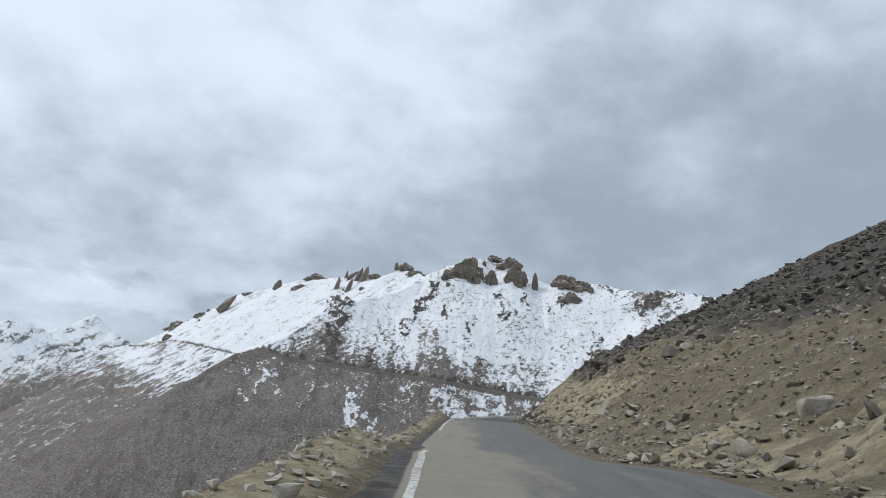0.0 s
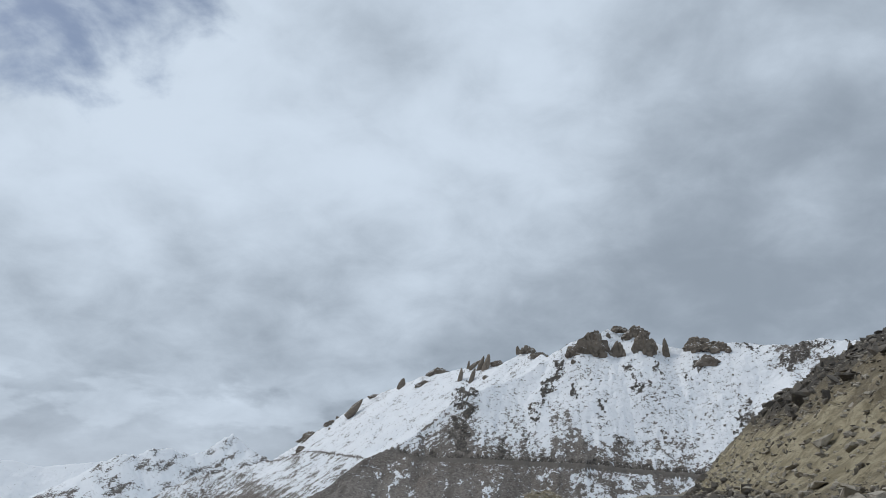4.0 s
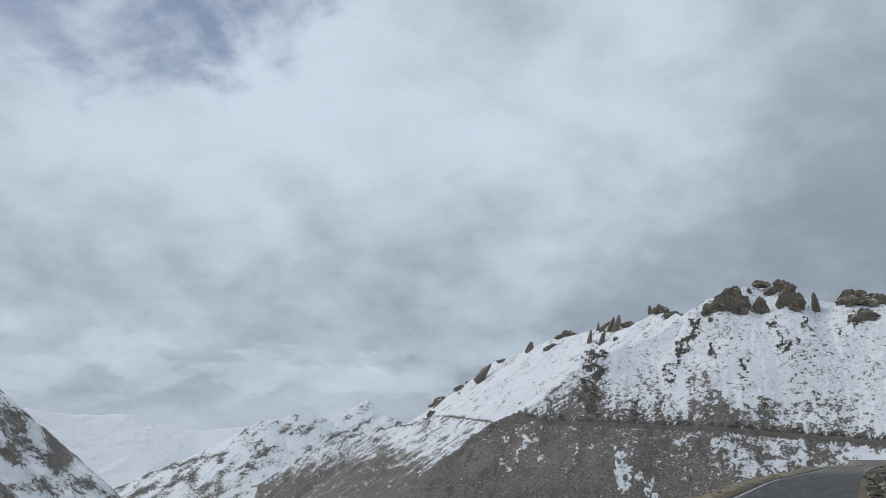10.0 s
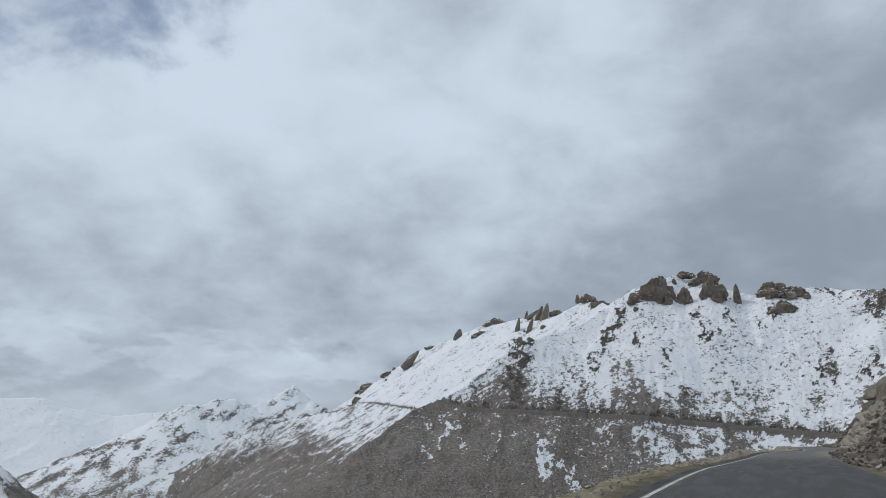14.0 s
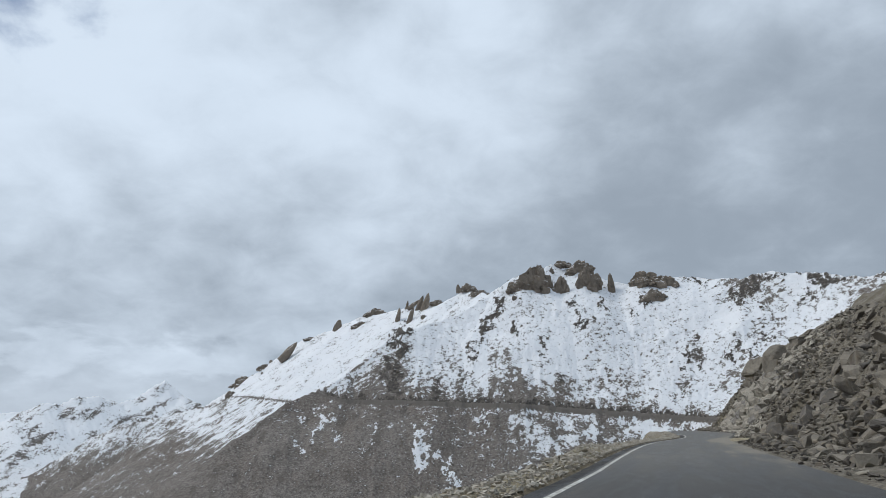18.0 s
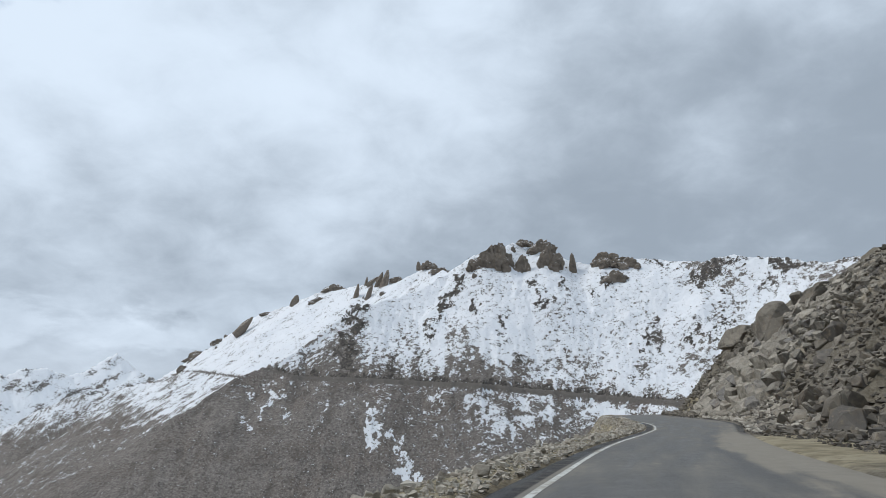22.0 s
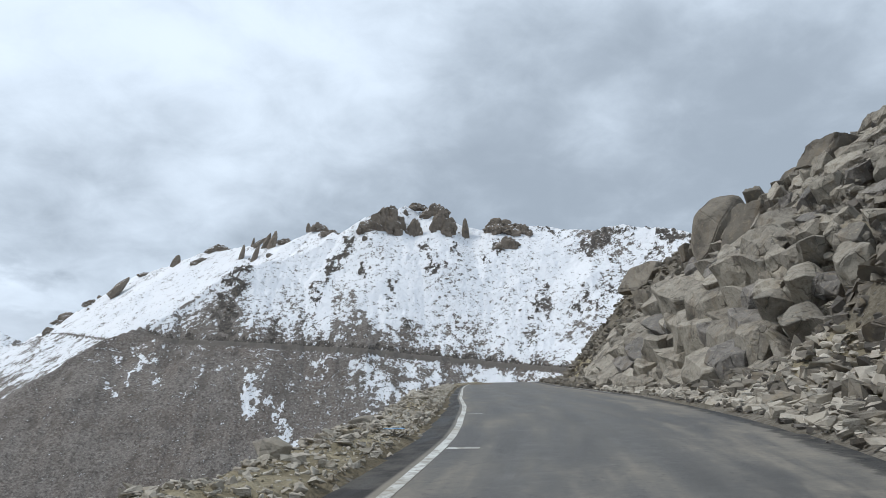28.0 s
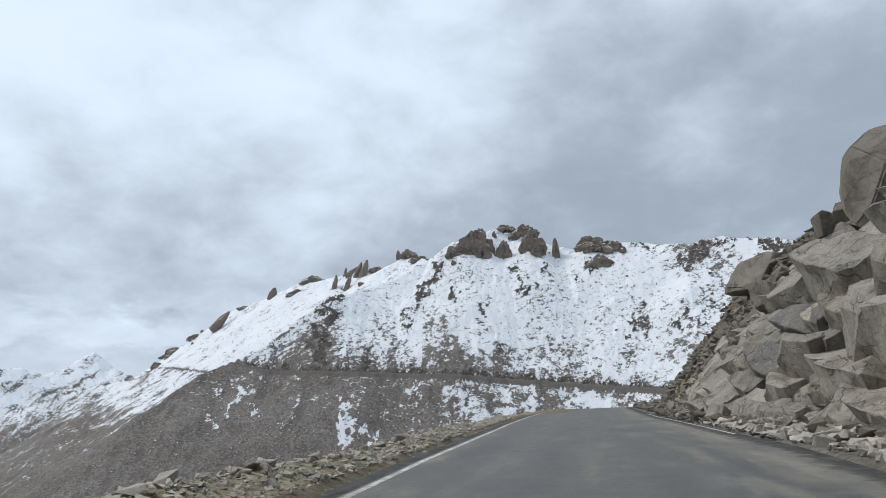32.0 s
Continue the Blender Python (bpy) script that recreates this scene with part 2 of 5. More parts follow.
def rock_material(name, a, b, dark, size=1.0, ledge_snow=False, cracked=False):
    """size: of its grain, 1 for a boulder by the road."""
    m, n = material(name)
    co = n.add("ShaderNodeTexCoord").outputs["Object"]
    p = n.geo
    rnd = n.add("ShaderNodeObjectInfo").outputs["Random"]
    isl = n.add("ShaderNodeNewGeometry").outputs["Random Per Island"]
    tone = n.math("FRACT", n.math("ADD", n.math("MULTIPLY", rnd, 7.3), n.math("MULTIPLY", isl, 3.1)))
    wide = n.noise(p, 0.55 / size, 6, 0.6, 0.6)
    mid = n.noise(p, 2.6 / size, 7, 0.68, 0.2)
    small = n.noise(p, 14.0 / size, 5, 0.7)
    col = n.mix(tone, a, b)
    col = n.mix(n.step(wide, 0.45, 0.68, 0.0, 0.6), col, dark)
    col = n.mix(n.step(mid, 0.52, 0.70, 0.0, 0.55), col, (0.33, 0.27, 0.185))
    col = n.mix(n.step(small, 0.52, 0.74, 0.0, 0.35), col, dark)
    bed = n.noise(n.scaled(co, 0.7, 0.7, 5.0), 1.5, 4, 0.6, 0.3)
    crack = n.math("MULTIPLY", n.step(n.math("ABSOLUTE", n.math("SUBTRACT", bed, 0.56)), 0.0, 0.012, 1.0, 0.0), n.step(wide, 0.42, 0.55))
    col = n.mix(n.math("MULTIPLY", crack, 0.5), col, (0.09, 0.08, 0.07))
    stain = n.noise(n.scaled(p, 1.0, 1.0, 0.25), 1.2 / size, 5, 0.6)
    col = n.mix(n.step(stain, 0.52, 0.7, 0.0, 0.45), col, (0.20, 0.155, 0.105))
    height = n.math("ADD", n.math("MULTIPLY", mid, 0.35), n.math("SUBTRACT", n.math("MULTIPLY", small, 0.10), n.math("MULTIPLY", crack, 0.12)))
    if cracked:
        warp = n.add("ShaderNodeVectorMath", {0: p, 1: n.scaled(n.add("ShaderNodeTexNoise", {"Vector": p, "Scale": 0.8, "Detail": 4.0}).outputs["Color"], 1.1, 1.1, 1.1)}, operation="ADD").outputs[0]
        split = n.add("ShaderNodeTexVoronoi", {"Vector": n.scaled(warp, 0.9, 0.9, 0.55), "Scale": 0.9}, feature="DISTANCE_TO_EDGE").outputs["Distance"]
        gap = n.math("MULTIPLY", n.step(split, 0.0, 0.022, 1.0, 0.0), n.step(wide, 0.40, 0.52))
        chip = n.noise(p, 6.0, 6, 0.75)
        col = n.mix(n.step(chip, 0.5, 0.62, 0.0, 0.4), col, (0.13, 0.115, 0.097))
        col = n.mix(n.step(chip, 0.45, 0.36, 0.0, 0.4), col, (0.50, 0.45, 0.37))
        col = n.mix(n.math("MULTIPLY", gap, 0.5), col, (0.055, 0.048, 0.042))
        height = n.math("SUBTRACT", n.math("MULTIPLY_ADD", chip, 0.2, height), n.math("MULTIPLY", gap, 0.25))
    if ledge_snow:
        flat = n.add("ShaderNodeSeparateXYZ", {0: n.add("ShaderNodeNewGeometry").outputs["Normal"]}).outputs[2]
        col = n.mix(n.step(n.math("MULTIPLY_ADD", mid, 0.9, flat), 1.16, 1.24), col, (0.82, 0.84, 0.87))
    finish(n, col, 0.88, height, 0.35 * size, 0.9)
    return m


MID_ROCK = rock_material("rockfall_rock", (0.145, 0.13, 0.108), (0.305, 0.272, 0.223), (0.075, 0.067, 0.06))
ROCK = rock_material("weathered_rock", (0.30, 0.27, 0.222), (0.45, 0.41, 0.345), (0.17, 0.15, 0.128))
CLIFF_ROCK = rock_material("cliff_rock", (0.265, 0.243, 0.205), (0.46, 0.42, 0.35), (0.15, 0.135, 0.115), cracked=True)
CLIFF_GREY = rock_material("cliff_grey_rock", (0.19, 0.18, 0.168), (0.30, 0.278, 0.25), (0.12, 0.11, 0.10), cracked=True)
BANK_ROCK = rock_material("bank_stone", (0.41, 0.37, 0.305), (0.60, 0.555, 0.48), (0.30, 0.268, 0.225))
DARK_ROCK = rock_material("dark_rock", (0.105, 0.095, 0.084), (0.19, 0.172, 0.15), (0.07, 0.064, 0.058))
PEAK_ROCK = rock_material("peak_rock", (0.165, 0.14, 0.115), (0.25, 0.21, 0.17), (0.085, 0.073, 0.063), 7.0, True)


def face_material():
    """Bedrock in joint-bound slabs; 'tone' is each slab's shade, 'joint' its open edges."""
    m, n = material("jointed_bedrock")
    p = n.geo
    tone = n.add("ShaderNodeAttribute", attribute_name="tone").outputs["Fac"]
    joint = n.add("ShaderNodeAttribute", attribute_name="joint").outputs["Fac"]
    wide = n.noise(p, 0.45, 6, 0.6, 0.6)
    mid = n.noise(p, 2.2, 7, 0.68, 0.2)
    small = n.noise(p, 12.0, 6, 0.72)
    run = n.noise(n.scaled(p, 1.0, 1.0, 0.2), 1.1, 6, 0.62, 0.3)
    col = n.mix(n.step(tone, 0.1, 0.4), (0.18, 0.167, 0.158), (0.345, 0.318, 0.275))
    col = n.mix(n.step(tone, 0.45, 0.95), col, (0.52, 0.47, 0.375))
    col = n.mix(n.step(wide, 0.48, 0.64, 0.0, 0.6), col, (0.38, 0.318, 0.215))
    col = n.mix(n.step(run, 0.54, 0.68, 0.0, 0.5), col, (0.17, 0.143, 0.11))
    col = n.mix(n.step(mid, 0.56, 0.70, 0.0, 0.45), col, (0.17, 0.152, 0.13))
    col = n.mix(n.step(small, 0.53, 0.66, 0.0, 0.5), col, (0.46, 0.42, 0.35))
    col = n.mix(n.step(small, 0.45, 0.35, 0.0, 0.5), col, (0.12, 0.107, 0.093))
    hair = n.noise(n.scaled(p, 1.0, 1.0, 0.35), 0.9, 5, 0.55, 0.4)
    crack = n.step(n.math("ABSOLUTE", n.math("SUBTRACT", hair, 0.53)), 0.0, 0.006, 1.0, 0.0)
    col = n.mix(n.math("MULTIPLY", crack, 0.7), col, (0.06, 0.053, 0.047))
    col = n.mix(n.math("MULTIPLY", joint, n.step(mid, 0.35, 0.55, 0.9, 0.4)), col, (0.12, 0.098, 0.07))
    height = n.math("SUBTRACT", n.math("ADD", n.math("MULTIPLY", mid, 0.5), n.math("MULTIPLY", small, 0.22)), n.math("MULTIPLY", crack, 0.2))
    finish(n, col, 0.9, height, 0.34, 0.9)
    return m


FACE_ROCK = face_material()


def asphalt_material():
    m, n = material("asphalt")
    p = n.geo
    across = n.add("ShaderNodeUVMap").outputs[0]
    uv = n.add("ShaderNodeSeparateXYZ", {0: across})
    d, s = uv.outputs[0], uv.outputs[1]
    along = n.add("ShaderNodeCombineXYZ", {0: d, 1: n.math("MULTIPLY", s, 0.12), 2: 0.0}).outputs[0]
    streak = n.noise(along, 1.3, 6, 0.6, 0.3)
    dust = n.noise(p, 0.16, 6, 0.62, 0.6)
    grit = n.noise(p, 22.0, 5, 0.75)
    worn = n.noise(p, 1.6, 6, 0.65)
    col = n.mix(n.step(streak, 0.35, 0.65), (0.095, 0.092, 0.086), (0.16, 0.155, 0.143))
    # traffic polishes two lanes of each track; the stretch before the bend was newly laid
    lanes = n.step(n.math("ABSOLUTE", n.math("SUBTRACT", n.math("ABSOLUTE", n.math("ADD", d, 0.9)), 0.85)), 0.15, 0.7, 1.0, 0.0)
    col = n.mix(n.math("MULTIPLY", lanes, n.step(worn, 0.35, 0.6, 0.1, 0.5)), col, (0.15, 0.146, 0.136))
    newer = n.math("MULTIPLY", n.step(s, 128.0, 142.0), n.step(s, 212.0, 242.0, 1.0, 0.0))
    col = n.mix(n.step(worn, 0.5, 0.7, 0.0, 0.25), col, (0.20, 0.19, 0.17))
    fleck = n.noise(p, 7.0, 6, 0.8)
    col = n.mix(n.step(fleck, 0.55, 0.68, 0.0, 0.5), col, (0.22, 0.205, 0.18))
    col = n.mix(n.step(fleck, 0.43, 0.34, 0.0, 0.6), col, (0.045, 0.044, 0.044))
    col = n.mix(n.math("MULTIPLY", newer, 0.78), col, n.mix(streak, (0.026, 0.026, 0.027), (0.055, 0.055, 0.055)))
    # blown sand: more on the early stretch and towards the edges
    early = n.step(s, 60.0, 130.0, 1.0, 0.0)
    turnout = n.math("MULTIPLY", n.step(n.math("ABSOLUTE", n.math("SUBTRACT", s, 288.0)), 8.0, 24.0, 1.0, 0.0), n.step(d, 0.4, 3.4))
    edge = n.math("ADD", n.step(n.math("ABSOLUTE", d), 2.6, 4.2, 0.0, 0.16), n.math("MULTIPLY", n.step(s, 225.0, 250.0), n.step(d, 0.3, 3.0, 0.06, 0.22)))
    left = n.math("MULTIPLY", early, n.step(d, 0.4, -2.6, 0.0, 0.36))
    amount = n.math("ADD", n.math("ADD", edge, left), n.math("ADD", n.math("MULTIPLY", turnout, 0.45), n.math("MULTIPLY", early, 0.03)))
    mixn = n.math("ADD", n.math("MULTIPLY", dust, 0.14), n.math("ADD", n.math("MULTIPLY", worn, 0.16), n.math("MULTIPLY", streak, 0.70)))
    sand = n.step(n.math("ADD", n.math("MULTIPLY_ADD", fleck, 0.25, n.math("MULTIPLY_ADD", dust, 0.12, -0.185)), n.math("ADD", mixn, amount)), 0.58, 0.86)
    sandcol = n.mix(worn, (0.225, 0.203, 0.165), (0.32, 0.292, 0.245))
    # the outer shoulder is fresh, dark tar
    rim = n.math("MAXIMUM", n.step(d, -3.66, -3.74), n.math("MULTIPLY", n.step(n.math("MULTIPLY_ADD", worn, 1.2, d), 3.5, 3.8), n.step(s, 298.0, 312.0)))
    tar = n.math("MULTIPLY", rim, n.step(worn, 0.38, 0.62, 1.0, 0.8))
    col = n.mix(tar, col, (0.028, 0.028, 0.03))
    col = n.mix(n.math("MULTIPLY", sand, n.math("MULTIPLY_ADD", tar, -0.8, 0.88)), col, sandcol)
    col = n.mix(n.math("MULTIPLY", n.step(grit, 0.5, 0.75, 0.0, 0.35), n.math("MULTIPLY_ADD", tar, -0.8, 1.0)), col, (0.2, 0.195, 0.185))
    finish(n, col, n.math("MULTIPLY_ADD", sand, 0.3, n.step(streak, 0.4, 0.6, 0.55, 0.75)), n.math("ADD", grit, n.math("MULTIPLY", worn, 0.6)), 0.02, 0.9, 0.22)
    return m


ASPHALT = asphalt_material()


def paint_material():
    m, n = material("road_paint")
    worn = n.noise(n.geo, 3.5, 7, 0.7)
    dust = n.noise(n.geo, 0.5, 5, 0.6)
    col = n.mix(n.step(worn, 0.45, 0.57, 0.0, 0.8), (0.60, 0.61, 0.58), (0.27, 0.25, 0.215))
    col = n.mix(n.step(dust, 0.5, 0.7, 0.0, 0.6), col, (0.30, 0.265, 0.21))
    finish(n, col, 0.8, worn, 0.01)
    return m


PAINT = paint_material()

# ---- the lie of the land ----
def hashed(ix, iy, seed):
    h = (ix * 374761393 + iy * 668265263 + seed * 974634777) & 0xFFFFFFFF
    h = ((h ^ (h >> 13)) * 1274126177) & 0xFFFFFFFF
    return ((h ^ (h >> 16)) & 0xFFFF) / 65535.0


def value_noise(x, y, seed):
    ix, iy = np.floor(x).astype(np.int64), np.floor(y).astype(np.int64)
    fx, fy = x - ix, y - iy
    fx, fy = fx * fx * (3 - 2 * fx), fy * fy * (3 - 2 * fy)
    a, b = hashed(ix, iy, seed), hashed(ix + 1, iy, seed)
    c, d = hashed(ix, iy + 1, seed), hashed(ix + 1, iy + 1, seed)
    return (a + (b - a) * fx) * (1 - fy) + (c + (d - c) * fx) * fy


def fbm(x, y, size, octaves=5, rough=0.5, seed=1, ridged=False):
    """Fractal noise from -1 to 1 whose largest features are size metres."""
    total, amp, norm = 0.0, 1.0, 0.0
    for o in range(octaves):
        v = value_noise(x / size * 2**o + 17.3 * o, y / size * 2**o - 9.1 * o, seed + o) * 2 - 1
        total, norm, amp = total + amp * (1 - 2 * np.abs(v) if ridged else v), norm + amp, amp * rough
    return total / norm


# road centre line: x, y, z
ROAD = np.array((
    (-62, -275, -7.6), (-50, -245, -7.0), (-37.6, -211.3, -6.1), (-31.3, -188, -5.45), (-28.4, -164, -5.75), (-24.7, -140.5, -4.75),
    (-21.2, -116.7, -3.68), (-18.2, -92.9, -3.28), (-14.8, -69.2, -3.30), (-10.3, -45.7, -3.1), (-4.5, -22.4, -2.1),
    (1.5, 0.8, -1.38), (7.9, 23.9, -0.55), (14.7, 46.9, 0.22), (22.1, 69.7, 0.82), (30.6, 91.9, 1.45), (38.2, 111, 2.3),
    (49, 146, 3.4), (64, 198, 5.0), (80, 250, 6.6), (108, 300, 8.5), (160, 340, 11), (230, 360, 15)))
SOUTH = 69.0  # road metres before the drive's start


def spline(p, step=1.0):
    """Catmull-Rom through p, evenly spaced."""
    q = np.vstack((2 * p[0] - p[1], p, 2 * p[-1] - p[-2]))
    t = np.linspace(0, 1, 60, endpoint=False)[:, None]
    out = [0.5 * (2 * b + (c - a) * t + (2 * a - 5 * b + 4 * c - d) * t**2 + (3 * b - a - 3 * c + d) * t**3) for a, b, c, d in zip(q, q[1:], q[2:], q[3:])]
    out = np.vstack((*out, p[-1]))
    s = np.r_[0, np.cumsum(np.linalg.norm(np.diff(out[:, :2], axis=0), axis=1))]
    at = np.arange(0, s[-1], step)
    return np.stack([np.interp(at, s, out[:, k]) for k in range(3)], 1)


LINE = spline(ROAD)
LINE_S = np.arange(len(LINE)) - SOUTH
HEAD = np.arctan2(np.gradient(LINE[:, 0]), np.gradient(LINE[:, 1]))
HEAD = np.convolve(np.pad(HEAD, 6, mode="edge"), np.ones(13) / 13, "valid")


def on_road(s, d):
    """World x, y of the place s metres along the road and d metres to its right, and the road's height there."""
    x, y, z, h = (np.interp(s, LINE_S, v) for v in (LINE[:, 0], LINE[:, 1], LINE[:, 2], HEAD))
    return x + d * np.cos(h), y - d * np.sin(h), z


def painted_edge(s):
    """Where the left edge line lies, from the centre line."""
    return np.interp(s, (-60, 0, 10, 15.5, 22, 50, 80, 120, 165, 200, 230, 300, 316, 324, 331, 340, 351, 366, 385, 408, 432, 480), (-2.4, -2.2, -2.8, -3.7, -4.5, -5.3, -5.6, -4.9, -4.2, -4.3, -3.35, -3.2, -3.15, -3.9, -4.7, -5.6, -6.8, -8.1, -9.5, -10.8, -12, -12))


def paved_edge(s):
    """Where the asphalt ends on the right."""
    return np.interp(s, (-60, 0, 30, 46, 80, 120, 165, 230, 300, 325, 352, 364, 391, 432, 480), (4.0, 4.0, 4.0, 4.4, 2.9, 3.3, 3.6, 3.6, 3.5, 3.2, 3.2, 2.5, 1.0, 0, 0))


def bump(s, d, s0, d0, ls, ld, height):
    return height * np.exp(-(((s - s0) / ls) ** 2) - ((d - d0) / ld) ** 2)


def blocky(x, y, size, seed):
    """Random steps in irregular cells, from -0.5 to 0.5."""
    u = (x + 0.7 * y) / size + 0.6 * fbm(x, y, size * 1.7, 2, 0.5, seed + 3)
    v = (y - 0.7 * x) / size * 0.8 + 0.6 * fbm(x, y, size * 1.7, 2, 0.5, seed + 6)
    return hashed(np.floor(u).astype(np.int64), np.floor(v).astype(np.int64), seed) - 0.5


def near_height(s, d):
    """Height of the hillside over the road's level, in road metres."""
    x, y, _ = on_road(s, d)
    over_right = d
    toe = np.interp(s, (-60, 0, 60, 115, 150, 170, 200, 235, 265, 300, 335, 360, 480), (6.8, 6.6, 6.6, 7, 6.6, 5.6, 5.4, 6.0, 7.2, 7.4, 5.2, 4.4, 3.6))
    toe = toe + 1.6 * np.exp(-(((s - 285) / 15) ** 4)) + 2.2 * np.interp(s, (338, 347, 368, 380), (0, 1, 1, 0))
    k = np.interp(s, (-60, 60, 115, 165, 210, 260, 300, 335, 365, 400, 480), (0.58, 0.60, 0.78, 0.90, 0.95, 0.84, 0.82, 0.97, 1.2, 1.12, 1.1))
    r = np.maximum(d - toe, 0)
    crest = np.interp(s, (-60, 100, 200, 300, 380, 480), (0.60, 0.60, 0.56, 0.58, 0.6, 0.55))
    soft = np.minimum(r, 17)
    right = k * soft - 0.35 * (1 - np.exp(-soft)) + crest * np.maximum(r - 17, 0)
    rough = np.clip(r / 6, 0, 1)
    broken = np.interp(s, (120, 215, 333, 342, 425, 432), (0.0, 1.0, 1.0, 0.0, 0.0, 1.0))
    right = right - np.interp(s, (336, 345, 418, 430), (0, 1.5, 1.5, 0)) * np.clip(r / 3, 0, 1)  # bedrock stands out of it here
    ledges = (1 - np.clip(broken * 1.5, 0, 1)) * rough * np.clip((300 - s) / 40, 0, 1)
    right += ledges * (0.75 * blocky(x, y, 2.6, 55) * (fbm(x, y, 11, 4, 0.6, 45) > 0.05) + 0.35 * blocky(x, y, 1.1, 56))
    right += broken * rough * (1.5 * blocky(x, y, 4.4, 51) + 0.75 * blocky(x, y, 1.9, 52))
    right += rough * ((1.0 + 0.5 * broken) * fbm(x, y, 16, 4, 0.55, 3, True) + (0.4 + 0.5 * broken) * fbm(x, y, 4.2, 4, 0.6, 9))
    right += bump(s, d, 338, 5.6, 13, 1.5, 0.6)  # fallen stones heaped at the foot of the rock face
    right += np.clip((d - paved_edge(s)) / 1.5, 0, 1) * (0.06 + 0.10 * fbm(x, y, 1.8, 3, 0.6, 4))
    d = d - painted_edge(s) - 3.5
    lip = 3.5 + np.interp(s, (-60, 60, 120, 250, 300, 330, 360, 480), (2.3, 2.3, 2.5, 2.3, 2.3, 2.3, 2.2, 2.0))
    f = np.maximum(-d - lip, 0)
    left = -1.3 * f - 0.3 * (1 - np.exp(-f)) + np.clip((-d - 4.5) / 0.6, 0, 1) * (0.16 * fbm(x, y, 2.2, 4, 0.6, 5) + 0.07)
    left += np.clip(f / 5, 0, 1) * 1.2 * fbm(x, y, 14, 4, 0.55, 6, True)
    left += bump(s, d, 112, -6.6, 9, 1.5, 0.9) + bump(s, d, 98, -6.2, 8, 1.3, 0.5) + bump(s, d, 20, -5.9, 10, 0.9, 0.3) + bump(s, d, 368, -5.6, 10, 0.9, 0.2)
    left += bump(s, d, 341, -5.7, 8, 1.0, 0.28) + bump(s, d, 246, -5.9, 8, 1.1, 0.35) + bump(s, d, 316, -5.4, 8, 0.7, 0.15)
    flat = -0.012 * np.abs(d)
    return np.where(over_right > paved_edge(s), right, np.where(d < -4.35, left, flat - 0.10))


def mesh_grid(name, x, y, z, mat, attributes=(), uv=None, smooth=True):
    """A sheet from 2D arrays of the same shape."""
    rows, cols = x.shape
    v = np.stack((x, y, z), -1).reshape(-1, 3)
    i = np.arange(rows * cols).reshape(rows, cols)
    f = np.stack((i[:-1, :-1], i[:-1, 1:], i[1:, 1:], i[1:, :-1]), -1).reshape(-1, 4)
    me = bpy.data.meshes.new(name)
    me.vertices.add(len(v))
    me.vertices.foreach_set("co", v.ravel())
    me.loops.add(f.size)
    me.loops.foreach_set("vertex_index", f.ravel().astype(np.int32))
    me.polygons.add(len(f))
    me.polygons.foreach_set("loop_start", np.arange(0, f.size, 4, dtype=np.int32))
    me.polygons.foreach_set("use_smooth", np.full(len(f), smooth))
    for key, value in dict(attributes).items():
        me.attributes.new(key, "FLOAT", "POINT").data.foreach_set("value", np.asarray(value, np.float32).ravel())
    if uv is not None:
        me.uv_layers.new(name="UVMap").data.foreach_set("uv", np.stack(uv, -1).reshape(-1, 2)[f.ravel()].astype(np.float32).ravel())
    me.update(calc_edges=True)
    me.validate()
    me.materials.append(mat)
    return new(name, me)


def rockiness(s, d):
    return np.interp(s, (-60, 120, 170, 215, 260, 480), (0.0, 0.12, 0.3, 0.75, 0.9, 0.95)) * np.where(d > 0, np.clip((d - 2) / 4, 0.8, 1), 0.3)


def scree_share(x, y, s, d):
    """Dark frost-broken blocks lie on the old slope above the road cut."""
    top = np.interp(s, (-60, 60, 120, 165, 210, 240, 480), (28, 27, 23, 17, 15, 40, 60))
    return np.clip((d - top + 5 * fbm(x, y, 14, 4, 0.6, 41)) / 4, 0, 1)


def ochre_share(x, y, s, d):
    """Fresh yellowish rock shows in the steepest part of the cut."""
    a = np.exp(-(((s - 138) / 55) ** 2)) * np.clip((d - 7) / 2, 0, 1) * np.clip((18 - d) / 3, 0, 1)
    a = np.clip(a + 0.5 * fbm(x, y, 9, 4, 0.6, 43) * (a > 0.2), 0, 1)
    sand = np.exp(-(((s - 287) / 16) ** 4)) * np.clip((d - 1) / 2, 0, 1) * np.clip((8 - d) / 1.5, 0, 1)
    low = 0.75 * np.clip(fbm(x, y, 11, 4, 0.6, 45) * 2.2, 0, 1) * np.clip((190 - s) / 40, 0, 1) * np.clip((d - 5) / 2, 0, 1) * np.clip((24 - d) / 6, 0, 1)
    a = np.maximum(a, low)
    bank = np.interp(s, (-60, 60, 90, 205, 225), (0.9, 0.9, 0.5, 0.6, 1.2)) * np.clip((d - painted_edge(s) + 5) / 2, 0, 1) * np.clip((painted_edge(s) - 0.8 - d) / 0.6, 0, 1)
    foot = np.clip((s - 300) / 15, 0, 1) * np.clip((d - paved_edge(s) - 0.3) / 0.8, 0, 1) * np.clip((8.5 - d) / 1.5, 0, 1)
    return np.maximum.reduce((a, sand * 0.75, bank * 0.8, foot * 0.65))


